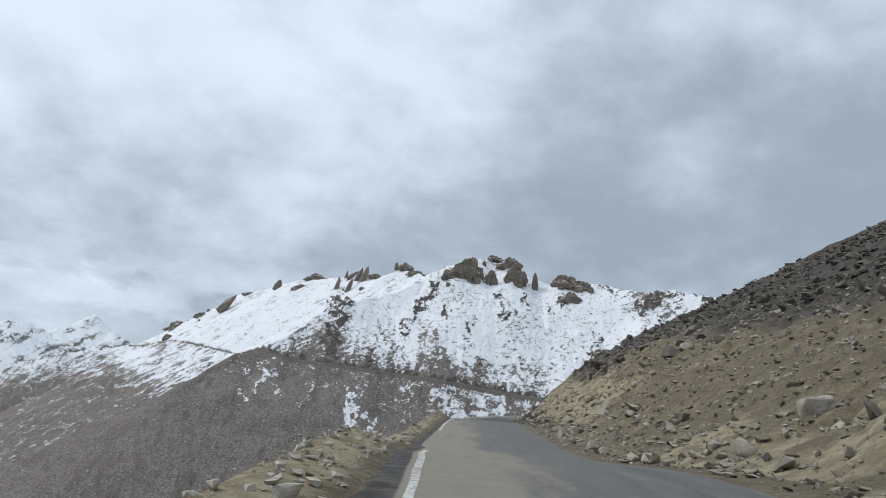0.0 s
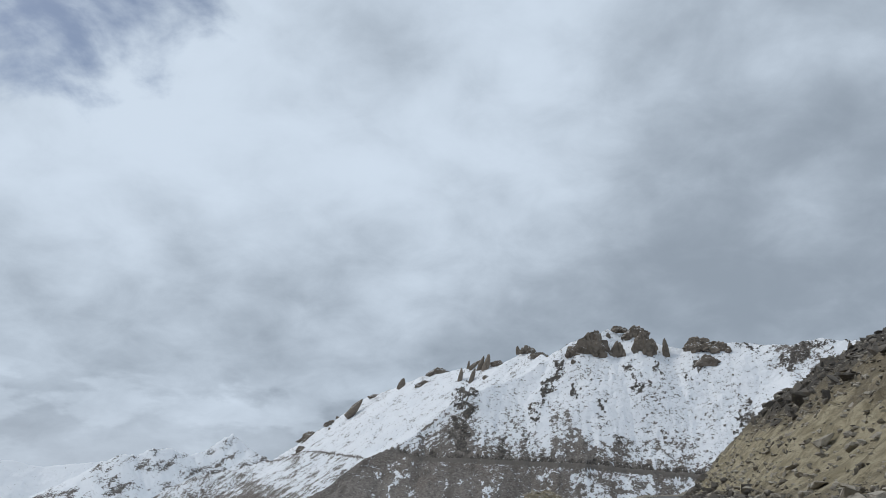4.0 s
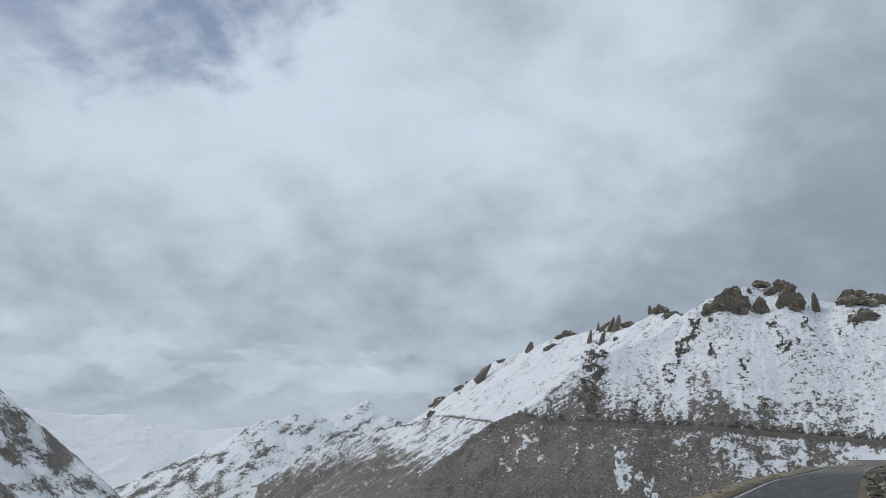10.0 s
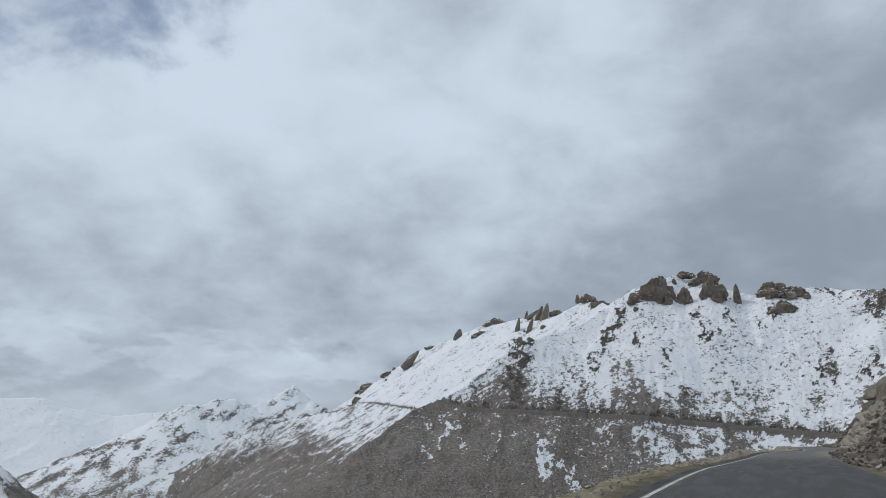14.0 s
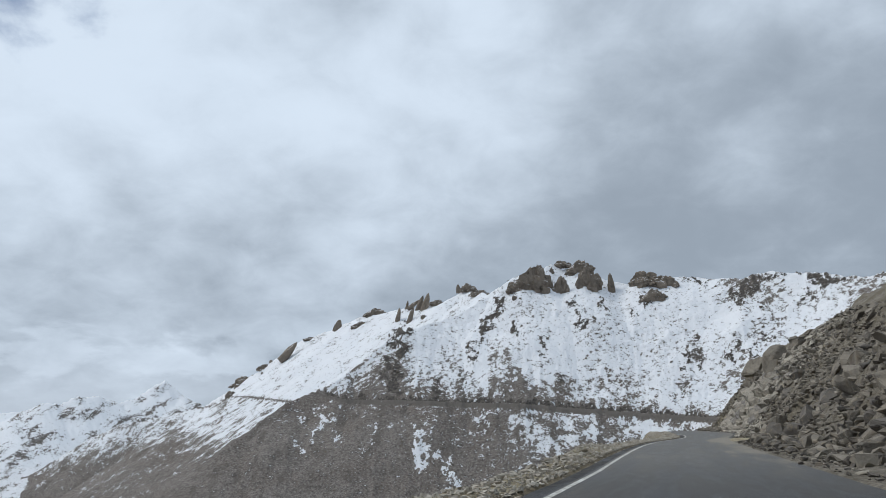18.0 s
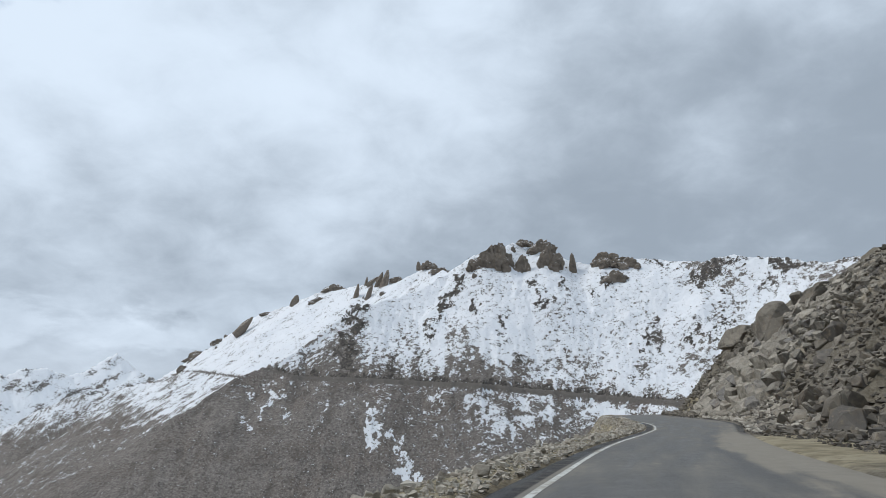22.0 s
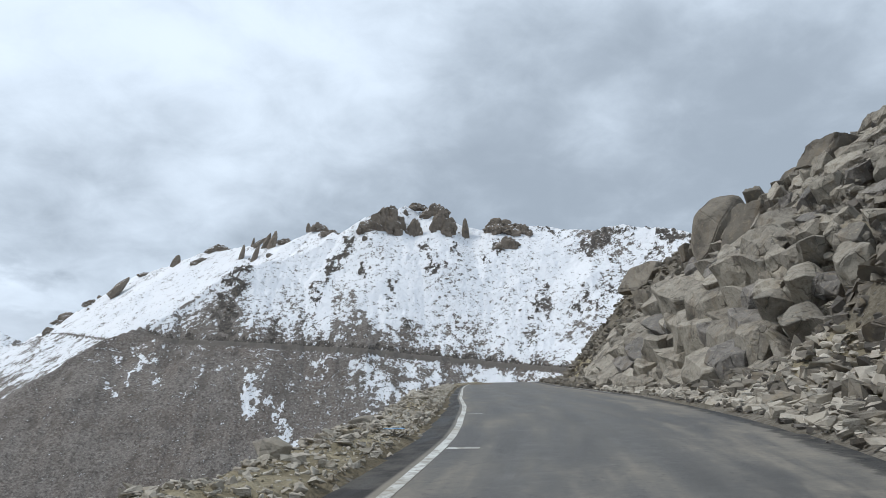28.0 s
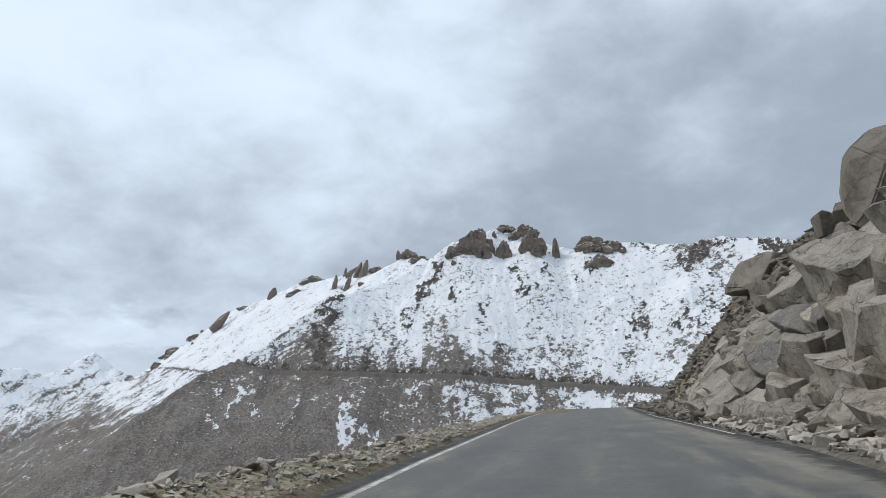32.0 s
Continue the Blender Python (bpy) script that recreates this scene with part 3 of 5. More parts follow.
def near_hillside():
    s = np.arange(-64, 470, 0.8)
    d = np.r_[np.arange(-130, -30, 5.0), np.arange(-30, -12, 1.2), np.arange(-12, 16, 0.4), np.arange(16, 40, 0.8), np.arange(40, 70, 2.0), np.arange(70, 171, 5.0)]
    S, D = np.meshgrid(s, d, indexing="ij")
    x, y, z = on_road(S, D)
    ob = mesh_grid("hillside", x, y, z + near_height(S, D), EARTH, {"rocky": rockiness(S, D), "scree": scree_share(x, y, S, D), "ochre": ochre_share(x, y, S, D)})
    tagged(ob, "brown stony roadside slope with earth banks and scree", "hillside", kind="structure")


def road_surface():
    s = np.arange(-63, 468, 1.0)
    u = np.r_[-1.05, -0.66, np.linspace(-0.2, 0, 3), np.linspace(0.07, 1, 15), 1.05]
    S, U = np.meshgrid(s, u, indexing="ij")
    left, right = painted_edge(S), paved_edge(S)
    D = left + np.where(U < 0, U, U * (right - left))
    wob = 0.2 * fbm(S, np.sign(U) * 40.0, 2.6, 3, 0.6, 12)
    rim = (U > 1.01) | (U < -0.9)
    x, y, z = on_road(S, D + np.where(rim, wob, 0))
    shown = np.where(U < 0, -3.5 + U, -3.5 + U * 7.1)
    ob = mesh_grid("road", x, y, z - 0.012 * np.abs(D) + np.where(rim, -0.12, 0.0), ASPHALT, uv=(shown, S))
    tagged(ob, "worn grey two-lane asphalt mountain road dusted with sand", "road", kind="structure")


def painted_line(name, s0, s1, d, width, label):
    s = np.arange(s0, s1, 0.6)
    e = np.array((-0.5, 0.5)) * width
    S, E = np.meshgrid(s, e, indexing="ij")
    E = E + d(S) + 0.025 * fbm(S, E * 30, 3, 3, 0.6, 31) + 0.05 * fbm(S, 0 * S, 22, 2, 0.5, 32)
    x, y, z = on_road(S, E)
    ob = mesh_grid(name, x, y, z - 0.012 * np.abs(E) + 0.006, PAINT)
    tagged(ob, label, "road marking", kind="structure")


# crest of the main mountain as seen from the road: azimuth, elevation (degrees), distance, slope of its face
CREST = np.array((
    (75, 9.20, 1300, 0.8), (50, 9.70, 1500, 0.8), (38, 10.40, 1640, 0.8), (29.8, 10.95, 1760, 0.82), (25.5, 11.45, 1860, 0.84), (22.65, 11.75, 1900, 0.85), (21.3, 11.6, 1910, 0.85), (19, 11.95, 1950, 0.87),
    (17.4, 12.05, 1950, 0.87), (14.8, 12.05, 1955, 0.87), (13.5, 11.85, 1960, 0.87), (11.4, 12.4, 1970, 0.87), (10.3, 13.3, 1985, 0.9), (9.3, 13.15, 1990, 0.9), (8.3, 13.6, 1990, 0.9), (6.7, 12.9, 1950, 0.88), (5.5, 12.6, 1960, 0.85), (4.3, 12.2, 2050, 0.8), (3.1, 11.6, 2200, 0.74), (2.1, 11.75, 2360, 0.7), (1.3, 11.9, 2430, 0.66), (0.5, 11.45, 2480, 0.66), (-0.6, 10.95, 2540, 0.64), (-1.9, 10.75, 2600, 0.62),
    (-4.1, 10.35, 2720, 0.62), (-5.6, 10.15, 2800, 0.62), (-8.2, 9.25, 3000, 0.7), (-11, 8.05, 3180, 0.8), (-12, 7.3, 3240, 0.84), (-13.3, 6.35, 3320, 0.86), (-15.6, 4.95, 3450, 0.86), (-17.5, 3.65, 3540, 0.86), (-20, 3.0, 3600, 0.8), (-22.6, 2.4, 3620, 0.8), (-24.9, 1.2, 3620, 0.8), (-27.1, -0.2, 3600, 0.8), (-29.5, -1.5, 3580, 0.8), (-33, -3.4, 3550, 0.8)))
# the spur in front of it, down to the valley
SPUR = np.array(((4.0, 11.6, 1960, 0.8), (-0.5, 9.6, 1850, 0.8), (-3.0, 8.9, 1790, 0.82), (-7.3, 5.8, 1700, 0.75), (-11.6, 3.75, 1640, 0.7), (-14.8, 1.55, 1570, 0.65), (-17.5, -0.5, 1520, 0.62), (-24, -5.6, 1450, 0.6), (-32, -9.5, 1420, 0.6), (-42, -13, 1400, 0.6)))
FAR_PEAKS = np.array(((-16.2, 2.95, 4300, 0.6), (-17.7, 3.85, 4370, 0.6), (-18.6, 4.50, 4420, 0.7), (-19.5, 5.20, 4480, 0.9), (-19.95, 5.50, 4500, 1.0), (-20.65, 4.95, 4480, 0.8), (-21.5, 4.40, 4450, 0.65), (-22.7, 3.80, 4390, 0.6), (-24.1, 4.20, 4320, 0.7), (-25.3, 4.25, 4260, 0.7), (-26.4, 3.70, 4220, 0.6), (-27.4, 3.85, 4190, 0.6), (-28.5, 3.05, 4120, 0.5), (-30.2, 1.95, 4020, 0.45), (-31.7, 0.95, 3950, 0.4), (-33.1, 0.05, 3880, 0.36), (-34.6, -0.75, 3800, 0.32), (-36, -1.85, 3700, 0.3), (-38, -4.25, 3600, 0.3)))
FAR_RIDGE = np.array(((-22, 3.3, 4750, 0.52), (-28.3, 3.3, 4780, 0.52), (-31.8, 2.9, 4780, 0.52), (-34.8, 3.35, 4780, 0.52), (-36.1, 3.86, 4760, 0.52), (-38.8, 3.75, 4750, 0.52), (-41.2, 3.74, 4700, 0.52), (-46, 4.4, 4600, 0.52), (-60, 4.5, 4400, 0.52)))
LEFT_SLOPE = np.array(((-58, 9.5, 1700, 0.8), (-46, 5.0, 1850, 0.9), (-44.4, 3.9, 1900, 0.95), (-42.6, 2.7, 1970, 0.95), (-41, 1.25, 2050, 1.0), (-39.0, -0.5, 2150, 1.0), (-37.1, -2.0, 2300, 1.0), (-35.9, -3.0, 2400, 1.0), (-32, -6.0, 2500, 1.0)))


def polar(p):
    az, el, r, k = p.T
    return np.stack((r * np.sin(np.radians(az)), r * np.cos(np.radians(az)), r * np.tan(np.radians(el)), k), 1)


def roof(x, y, line, back=0.9, fold=0.0):
    """Height of a ridge whose sides fall away from line; also where along the line the nearest place is."""
    best = np.full(x.shape, -1e9)
    for (ax, ay, az, ak), (bx, by, bz, bk) in zip(line, line[1:]):
        ux, uy = bx - ax, by - ay
        t = np.clip(((x - ax) * ux + (y - ay) * uy) / (ux * ux + uy * uy), 0, 1)
        dx, dy = x - ax - t * ux, y - ay - t * uy
        dist = np.hypot(dx, dy)
        behind = np.hypot(x, y) > np.hypot(ax + t * ux, ay + t * uy)
        k = ak + t * (bk - ak)
        best = np.maximum(best, az + t * (bz - az) - dist * np.where(behind, back, k))
    return best


# on the mountain face: azimuth and elevation of both ends, half width (degrees), share
BARE_RIBS = (
    (-3.02, 9.20, -4.06, 7.97, 0.37, 1.0), (-3.44, 7.91, -3.25, 7.28, 0.30, 1.0), (-4.2, 6.7, -3.75, 5.5, 0.48, 0.85), (-4.5, 5.5, -3.4, 4.7, 0.45, 0.6),
    (4.02, 11.43, 3.40, 9.70, 0.30, 0.9), (3.40, 9.86, 2.45, 8.38, 0.38, 1.0), (1.82, 7.80, 2.09, 6.75, 0.30, 0.8), (1.46, 6.09, 1.73, 5.13, 0.47, 0.5),
    (5.04, 9.97, 5.15, 8.66, 0.24, 0.9), (9.45, 10.57, 9.95, 9.09, 0.34, 0.6), (10.62, 9.58, 9.70, 8.26, 0.30, 0.6), (5.44, 5.80, 5.30, 4.18, 0.67, 0.35),
    (-0.51, 5.42, -0.62, 4.14, 0.70, 0.5), (7.14, 8.10, 7.31, 6.63, 0.37, 0.55), (8.06, 5.81, 8.23, 4.83, 0.50, 0.5), (1.59, 4.48, 2.56, 4.17, 0.67, 0.35))
EAST_RIBS = (
    (11.72, 10.58, 11.80, 10.01, 0.20, 0.8), (13.89, 9.98, 13.88, 9.49, 0.13, 0.9), (17.11, 6.57, 17.09, 5.76, 0.24, 0.9), (17.95, 7.21, 17.75, 6.07, 0.50, 0.5),
    (17.06, 4.63, 16.39, 3.67, 0.60, 0.4), (21.33, 11.16, 20.97, 10.12, 0.24, 0.9), (22.31, 11.44, 21.62, 10.34, 0.44, 0.6), (22.81, 11.82, 23.92, 11.52, 0.30, 0.8),
    (25.35, 11.60, 27.32, 10.85, 0.37, 0.8), (25.60, 10.63, 25.56, 9.84, 0.44, 0.5), (20.87, 7.62, 20.69, 7.14, 0.27, 0.7), (22.14, 7.42, 22.75, 7.08, 0.44, 0.6),
    (20.10, 6.51, 20.01, 6.11, 0.15, 0.9), (21.46, 6.47, 21.77, 6.31, 0.24, 0.7), (17.76, 11.95, 19.07, 11.66, 0.40, 0.6), (14.73, 10.71, 14.98, 10.46, 0.27, 1.0))
SNOW_TONGUES = (
    (-2.49, 1.73, -1.77, 1.18, 0.37, 1.0), (-2.0, 1.0, -1.94, -0.37, 0.36, 0.9), (-1.12, 0.40, -0.39, -0.54, 0.19, 0.9), (-0.53, -1.00, 0.27, -1.63, 0.27, 0.9),
    (0.13, -2.09, 0.94, -3.17, 0.47, 1.0), (2.58, 3.10, 2.76, 2.29, 0.15, 1.0), (4.93, 2.14, 6.24, 1.33, 0.50, 0.5), (5.75, 1.17, 7.22, 0.37, 0.57, 0.5),
    (8.50, 2.37, 8.84, 1.00, 0.47, 0.5), (10.30, 2.45, 10.30, 1.32, 0.40, 0.7), (12.68, 2.76, 12.75, 1.63, 0.20, 1.0), (0.04, -3.92, -0.70, -4.65, 0.17, 0.7), (13.40, 1.79, 16.31, 1.53, 0.44, 0.9))
SNOW_SCRAPS = (
    (-9.26, 2.84, -9.34, 1.94, 0.27, 0.8), (-8.01, 3.31, -8.69, 2.85, 0.13, 0.8), (-8.19, 1.54, -7.54, 1.54, 0.13, 1.0), (-7.22, 3.24, -7.09, 3.62, 0.10, 0.8),
    (-10.90, 0.62, -10.80, 1.05, 0.20, 0.8), (-9.95, 1.64, -9.75, 1.79, 0.17, 0.8), (-10.63, 2.52, -10.38, 2.97, 0.13, 0.8), (-5.58, 1.36, -5.70, 0.91, 0.13, 0.7))


def strokes(az, el, *tables):
    """The strongest of the strokes at each place, with soft borders."""
    best = np.zeros(az.shape)
    for a0, e0, a1, e1, wide, share in (row for table in tables for row in table):
        ua, ue = a1 - a0, e1 - e0
        t = np.clip(((az - a0) * ua + (el - e0) * ue) / (ua * ua + ue * ue), 0, 1)
        best = np.maximum(best, share * np.clip(1.55 - 1.3 * np.hypot(az - a0 - t * ua, el - e0 - t * ue) / wide, 0, 1))
    return best


def bench_height(az):
    """Level of the distant road cut into the mountain, by azimuth."""
    return np.interp(az, (-17.8, -12.4, -10, -7.6, 5, 19.4, 30), (228, 166, 138, 118, 98, 58, 34))


def far_land(x, y):
    """Height of everything beyond the near hillside, and its share of snow."""
    r, az = np.hypot(x, y), np.degrees(np.arctan2(x, y))
    wx, wy = x + 26 * fbm(x, y, 160, 3, 0.5, 21), y + 26 * fbm(x, y, 160, 3, 0.5, 22)
    crest, spur = roof(wx, wy, polar(CREST)), roof(wx, wy, polar(SPUR))
    peaks, ridge, left = roof(x, y, polar(FAR_PEAKS)), roof(x, y, polar(FAR_RIDGE)), roof(wx, wy, polar(LEFT_SLOPE))
    valley = -190 + 0.035 * np.maximum(r - 2600, 0) - 0.05 * np.clip(2000 - r, 0, 1500) + 8 * fbm(x, y, 300, 4, 0.5, 24)
    z = np.maximum.reduce((crest, spur, peaks, ridge, left, valley))
    hill = np.clip((z - valley) / 90, 0, 1)
    z = z + np.clip((r - 3600) / 400, 0, 1) * np.clip((peaks - valley) / 120, 0, 1) * np.clip((z + 170) / 200, 0, 1) * (20 * fbm(x + 0.8 * y, 0.35 * y, 240, 5, 0.6, 28, True) - 8)
    gully_x = az * 34 + 9 * fbm(x, y, 90, 3, 0.5, 33)
    z = z + hill * np.clip((3400 - r) / 300, 0, 1) * 4.5 * fbm(gully_x, 0.22 * r, 55, 4, 0.55, 34, True)
    z = z + hill * (9 * fbm(x, y, 130, 5, 0.55, 25, True) + 3.0 * fbm(x, y, 30, 4, 0.6, 26))
    main = (crest >= spur) & (crest >= left) & (crest >= peaks)
    face = (main | ((spur > crest) & (spur > left) & (spur > valley))) & (r < 3700)
    level = bench_height(az)
    off = z - level
    cut = face & (np.abs(off) < 9) & (az > -18.5)
    z = np.where(cut, level + np.sign(off) * np.maximum(np.abs(off) - 5, 0) * 2.2, z)
    # snow: u across the slope, v up it
    el = np.degrees(np.arctan2(z, r))
    u, v = np.radians(az) * 1900, np.degrees(np.arctan2(z, r)) * 33
    bent_az, bent_el = az + 1.1 * fbm(u, v, 20, 4, 0.66, 61), el + 1.1 * fbm(u, v, 20, 4, 0.66, 62)
    bare = strokes(bent_az, bent_el, BARE_RIBS, EAST_RIBS)
    tongue = strokes(bent_az, bent_el, SNOW_TONGUES, SNOW_SCRAPS)
    fleck, clump = fbm(u, v * 1.3, 11, 4, 0.62, 63), fbm(u, v, 75, 3, 0.5, 64)
    streak = fbm((el - 0.62 * az) * 80, az * 14, 9, 4, 0.6, 65)
    finger = fbm(u, v * 0.16, 15, 4, 0.6, 66)
    ridge_el = np.interp(az, SPUR[::-1, 0], SPUR[::-1, 1])
    # the open face, flecked in its lower middle and under the right-hand crest
    loose = 0.36 + 0.55 * np.exp(-(((az - 4) / 6) ** 2)) * np.clip((9.5 - el) / 3, 0, 1) + 0.6 * np.clip((az - 18.5) / 2.5, 0, 1) + 0.25 * np.exp(-(((el - 4.5) / 1.3) ** 2))
    snowy = 1.0 - 0.27 * loose + loose * (0.9 * fleck + 0.6 * clump)
    snowy = np.where((crest > spur) & (az < 3), 0.98 + 0.4 * fleck + 0.6 * streak, snowy)
    # the shadowed flank of the spur, barer the further below its ridge
    depth = ridge_el - el
    flank = np.clip((-2.2 - az) / 1.5, 0, 1) * (spur >= crest)
    snowy = snowy + flank * (np.clip(0.70 - 0.22 * np.maximum(depth, 0), 0.10, 0.70) + 0.9 * streak + 0.5 * fleck - snowy)
    fringe = np.interp(az, (-9, -5, 0, 6, 12, 20, 28), (8, 16, 20, 20, 16, 12, 10)) * (1 + 1.6 * finger)
    snowy = snowy - np.where(az > -10, 0.5, 0.25) * np.clip(1.4 - off / np.maximum(fringe, 3), 0, 1)
    snowy = snowy - 0.85 * bare * (1 + 2.2 * fleck)
    # below the distant road: brown talus with scraps of snow, thicker to the right
    patch = fbm(u + 0.3 * v, v * 1.4, 24, 4, 0.6, 67)
    talus = np.interp(az, (-14, -4, 1, 5, 11, 16, 24), (0.06, 0.08, 0.22, 0.36, 0.40, 0.45, 0.45)) - 0.10 * np.clip(-off / 90, 0, 2) + np.clip(1.1 + off / 140, 0.3, 1) * (0.9 * patch + 0.4 * fleck)
    talus = talus + 1.0 * tongue * (1 + 0.6 * fleck)
    foot_el = np.interp(az, (-33, -28, -25.7, -23, -19.2, -16), (-2.9, -0.1, 0.6, 1.2, 2.1, 0.8))
    gully = np.clip(0.50 + 0.32 * (el - foot_el), 0.0, 0.72) + 0.9 * streak + 0.4 * fleck
    talus = np.where((crest > spur) & (az < -8), gully, talus)
    cover = np.where((off > 0) & (az > -19), snowy, talus)
    road = face & (az > -18.5) & (np.abs(off + np.interp(az, (-11, -6), (0, 2))) < np.interp(az, (-11, -6), (5, 8)))
    cover = np.where(road, -0.6, cover)
    other = np.where(peaks > crest, np.clip(0.90 + 0.0008 * z, 0.6, 1.15) + 1.35 * fbm((el - 0.5 * az) * 60, az * 30, 26, 5, 0.66, 29) - 0.35 * np.exp(-np.maximum(peaks - z + 15, 0) / 20), 0.75)
    other = np.where(left > np.maximum(valley, peaks), 0.52 + 0.0006 * (z + 100) + 1.1 * fbm(u, v * 1.3, 48, 4, 0.62, 71) + 1.0 * fbm((el + 0.75 * az) * 60, az * 14, 46, 5, 0.6, 30), other)
    rock = np.exp(-(((az + 42.3) / 0.9) ** 2) - (((el + 0.75 * (az + 42.3) - 1.3) / 0.9) ** 2))
    other = np.where(left > valley, other - 0.9 * rock, other)
    other = np.where(ridge > np.maximum(peaks, valley), 1.1, other)
    other = np.where(valley >= np.maximum.reduce((crest, spur, peaks, left, ridge)), np.clip((r - 2200) / 2400, 0.05, 0.7) + 0.35 * fbm(x, y, 180, 4, 0.6, 37), other)
    cover = np.where(face, cover, other)
    bare = np.where(face & (off > 4), bare, 0.0)
    bare = np.where(road & (off < 3), -1.0, np.where(face & (az > -9) & (off >= 3) & (off < 9 + 14 * finger), 0.7, bare))
    z = z + np.where(off > 24, np.maximum(bare, 0), 0) * (1.0 + 7.0 * np.abs(fbm(u, v, 16, 3, 0.55, 68)))
    return z, cover, bare


def near_level(x, y):
    """The far sheet tucked in under the near hillside."""
    step = LINE[::12]
    best, side = np.full(x.shape, 1e9), np.zeros(x.shape)
    base = np.zeros(x.shape)
    for (px, py, pz), h in zip(step, HEAD[::12]):
        dist = np.hypot(x - px, y - py)
        closer = dist < best
        side = np.where(closer, (x - px) * np.cos(h) - (y - py) * np.sin(h), side)
        base, best = np.where(closer, pz, base), np.minimum(best, dist)
    along = np.sqrt(np.maximum(best**2 - side**2, 0))
    right = base - 9 + 0.42 * np.maximum(side, 0) - 0.5 * np.maximum(side - 260, 0)
    left = base - 14 + 1.15 * np.maximum(np.minimum(side, 0), -110) + 0.5 * np.minimum(side + 110, 0)
    return np.where(side > 0, right, left) - 0.55 * along


def ground_sheet():
    az = np.radians(np.r_[np.arange(-180, -52, 4.0), np.arange(-52, -36, 0.16), np.arange(-36, -9, 0.08), np.arange(-9, 29, 0.06), np.arange(29, 46, 0.3), np.arange(46, 180.1, 4.0)])
    r = np.r_[np.linspace(2, 900, 50), np.arange(920, 1250, 14.0), np.arange(1250, 2060, 3.6), np.arange(2060, 3300, 9.0), np.arange(3300, 4860, 15.0)]
    A, R = np.meshgrid(az, r)
    x, y = R * np.sin(A), R * np.cos(A)
    z, cover, ribs = far_land(x, y)
    near = near_level(x, y)
    z, cover = np.maximum(z, near), np.where(near > z, 0.0, cover)
    split = int(np.searchsorted(r, 3650))
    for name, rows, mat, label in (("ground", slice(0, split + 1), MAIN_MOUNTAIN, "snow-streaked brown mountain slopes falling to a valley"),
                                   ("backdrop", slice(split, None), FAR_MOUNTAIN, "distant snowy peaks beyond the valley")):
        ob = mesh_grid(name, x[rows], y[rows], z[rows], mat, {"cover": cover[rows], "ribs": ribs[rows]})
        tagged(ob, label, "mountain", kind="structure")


ground_sheet()
near_hillside()
road_surface()
for start, end in ((-62, 25), (66, 466)):
    painted_line("edge_line", start, end, painted_edge, 0.17, "worn white painted edge line on the asphalt")
painted_line("edge_line", 362, 404, lambda s: paved_edge(s) - 0.25, 0.13, "worn white painted edge line on the asphalt")

# ---- rocks ----
def hull(rng, points, size, blocky):
    """A convex block round random points, within size."""
    bm = bmesh.new()
    for _ in range(points):
        v = Vector((rng.gauss(0, 1), rng.gauss(0, 1), rng.gauss(0, 1))).normalized()
        m = max(abs(v.x), abs(v.y), abs(v.z))
        v = v.lerp(v / m, blocky) * rng.uniform(0.86, 1.0)
        bm.verts.new((v.x * size[0], v.y * size[1], v.z * size[2]))
    got = bmesh.ops.convex_hull(bm, input=bm.verts[:])
    bmesh.ops.delete(bm, geom=[g for g in got["geom_interior"] if isinstance(g, bmesh.types.BMVert)], context="VERTS")
    bmesh.ops.dissolve_limit(bm, angle_limit=0.30, verts=bm.verts[:], edges=bm.edges[:])
    return bm


def boulder_mesh(seed, size, points=16, blocky=0.6, bevel=0.09, cuts=2, relief=0.05):
    """A weathered block: convex, with worn edges and an uneven skin."""
    rng = random.Random(seed)
    bm = hull(rng, points, size, blocky)
    bmesh.ops.bevel(bm, geom=bm.edges[:], offset=bevel * min(size), segments=2, affect="EDGES", clamp_overlap=True)
    bmesh.ops.triangulate(bm, faces=bm.faces[:])
    for _ in range(cuts):
        long = [e for e in bm.edges if e.calc_length() > 0.34 * max(size)]
        if long:
            bmesh.ops.subdivide_edges(bm, edges=long, cuts=1)
            bmesh.ops.triangulate(bm, faces=bm.faces[:])
    bm.normal_update()
    off = Vector((seed * 3.7, seed * 1.3, 0))
    for v in bm.verts:
        q = v.co / max(size)
        v.co += v.normal * relief * max(size) * (noise.noise(q * 1.7 + off) + 0.5 * noise.noise(q * 4.1 + off))
    for f in bm.faces:
        f.smooth = True
    me = bpy.data.meshes.new("boulder")
    bm.to_mesh(me)
    bm.free()
    me.set_sharp_from_angle(angle=radians(32))
    return me


def with_material(mesh, mat):
    me = mesh.copy()
    me.materials.clear()
    me.materials.append(mat)
    return me


BLOCKS = [boulder_mesh(i, (1, 0.82, 0.68), 14 + i % 3 * 4, 0.7, 0.07) for i in range(1, 8)]
SLABS = [boulder_mesh(20 + i, (1, 0.72, 0.26 + 0.05 * (i % 3)), 14, 0.85, 0.12) for i in range(6)]
SHARDS = [boulder_mesh(40 + i, (1, 0.5, 0.36), 11, 0.5, 0.08) for i in range(5)]
LIGHT = [[with_material(m, ROCK) for m in kind] for kind in (BLOCKS, SLABS, SHARDS)]
MID = [[with_material(m, MID_ROCK) for m in kind] for kind in (BLOCKS, SLABS, SHARDS)]
DARK = [[with_material(m, DARK_ROCK) for m in kind] for kind in (BLOCKS, SLABS, SHARDS)]


def ground_at(s, d):
    x, y, z = on_road(s, d)
    return float(x), float(y), float(z + near_height(np.array(s, float), np.array(d, float)))


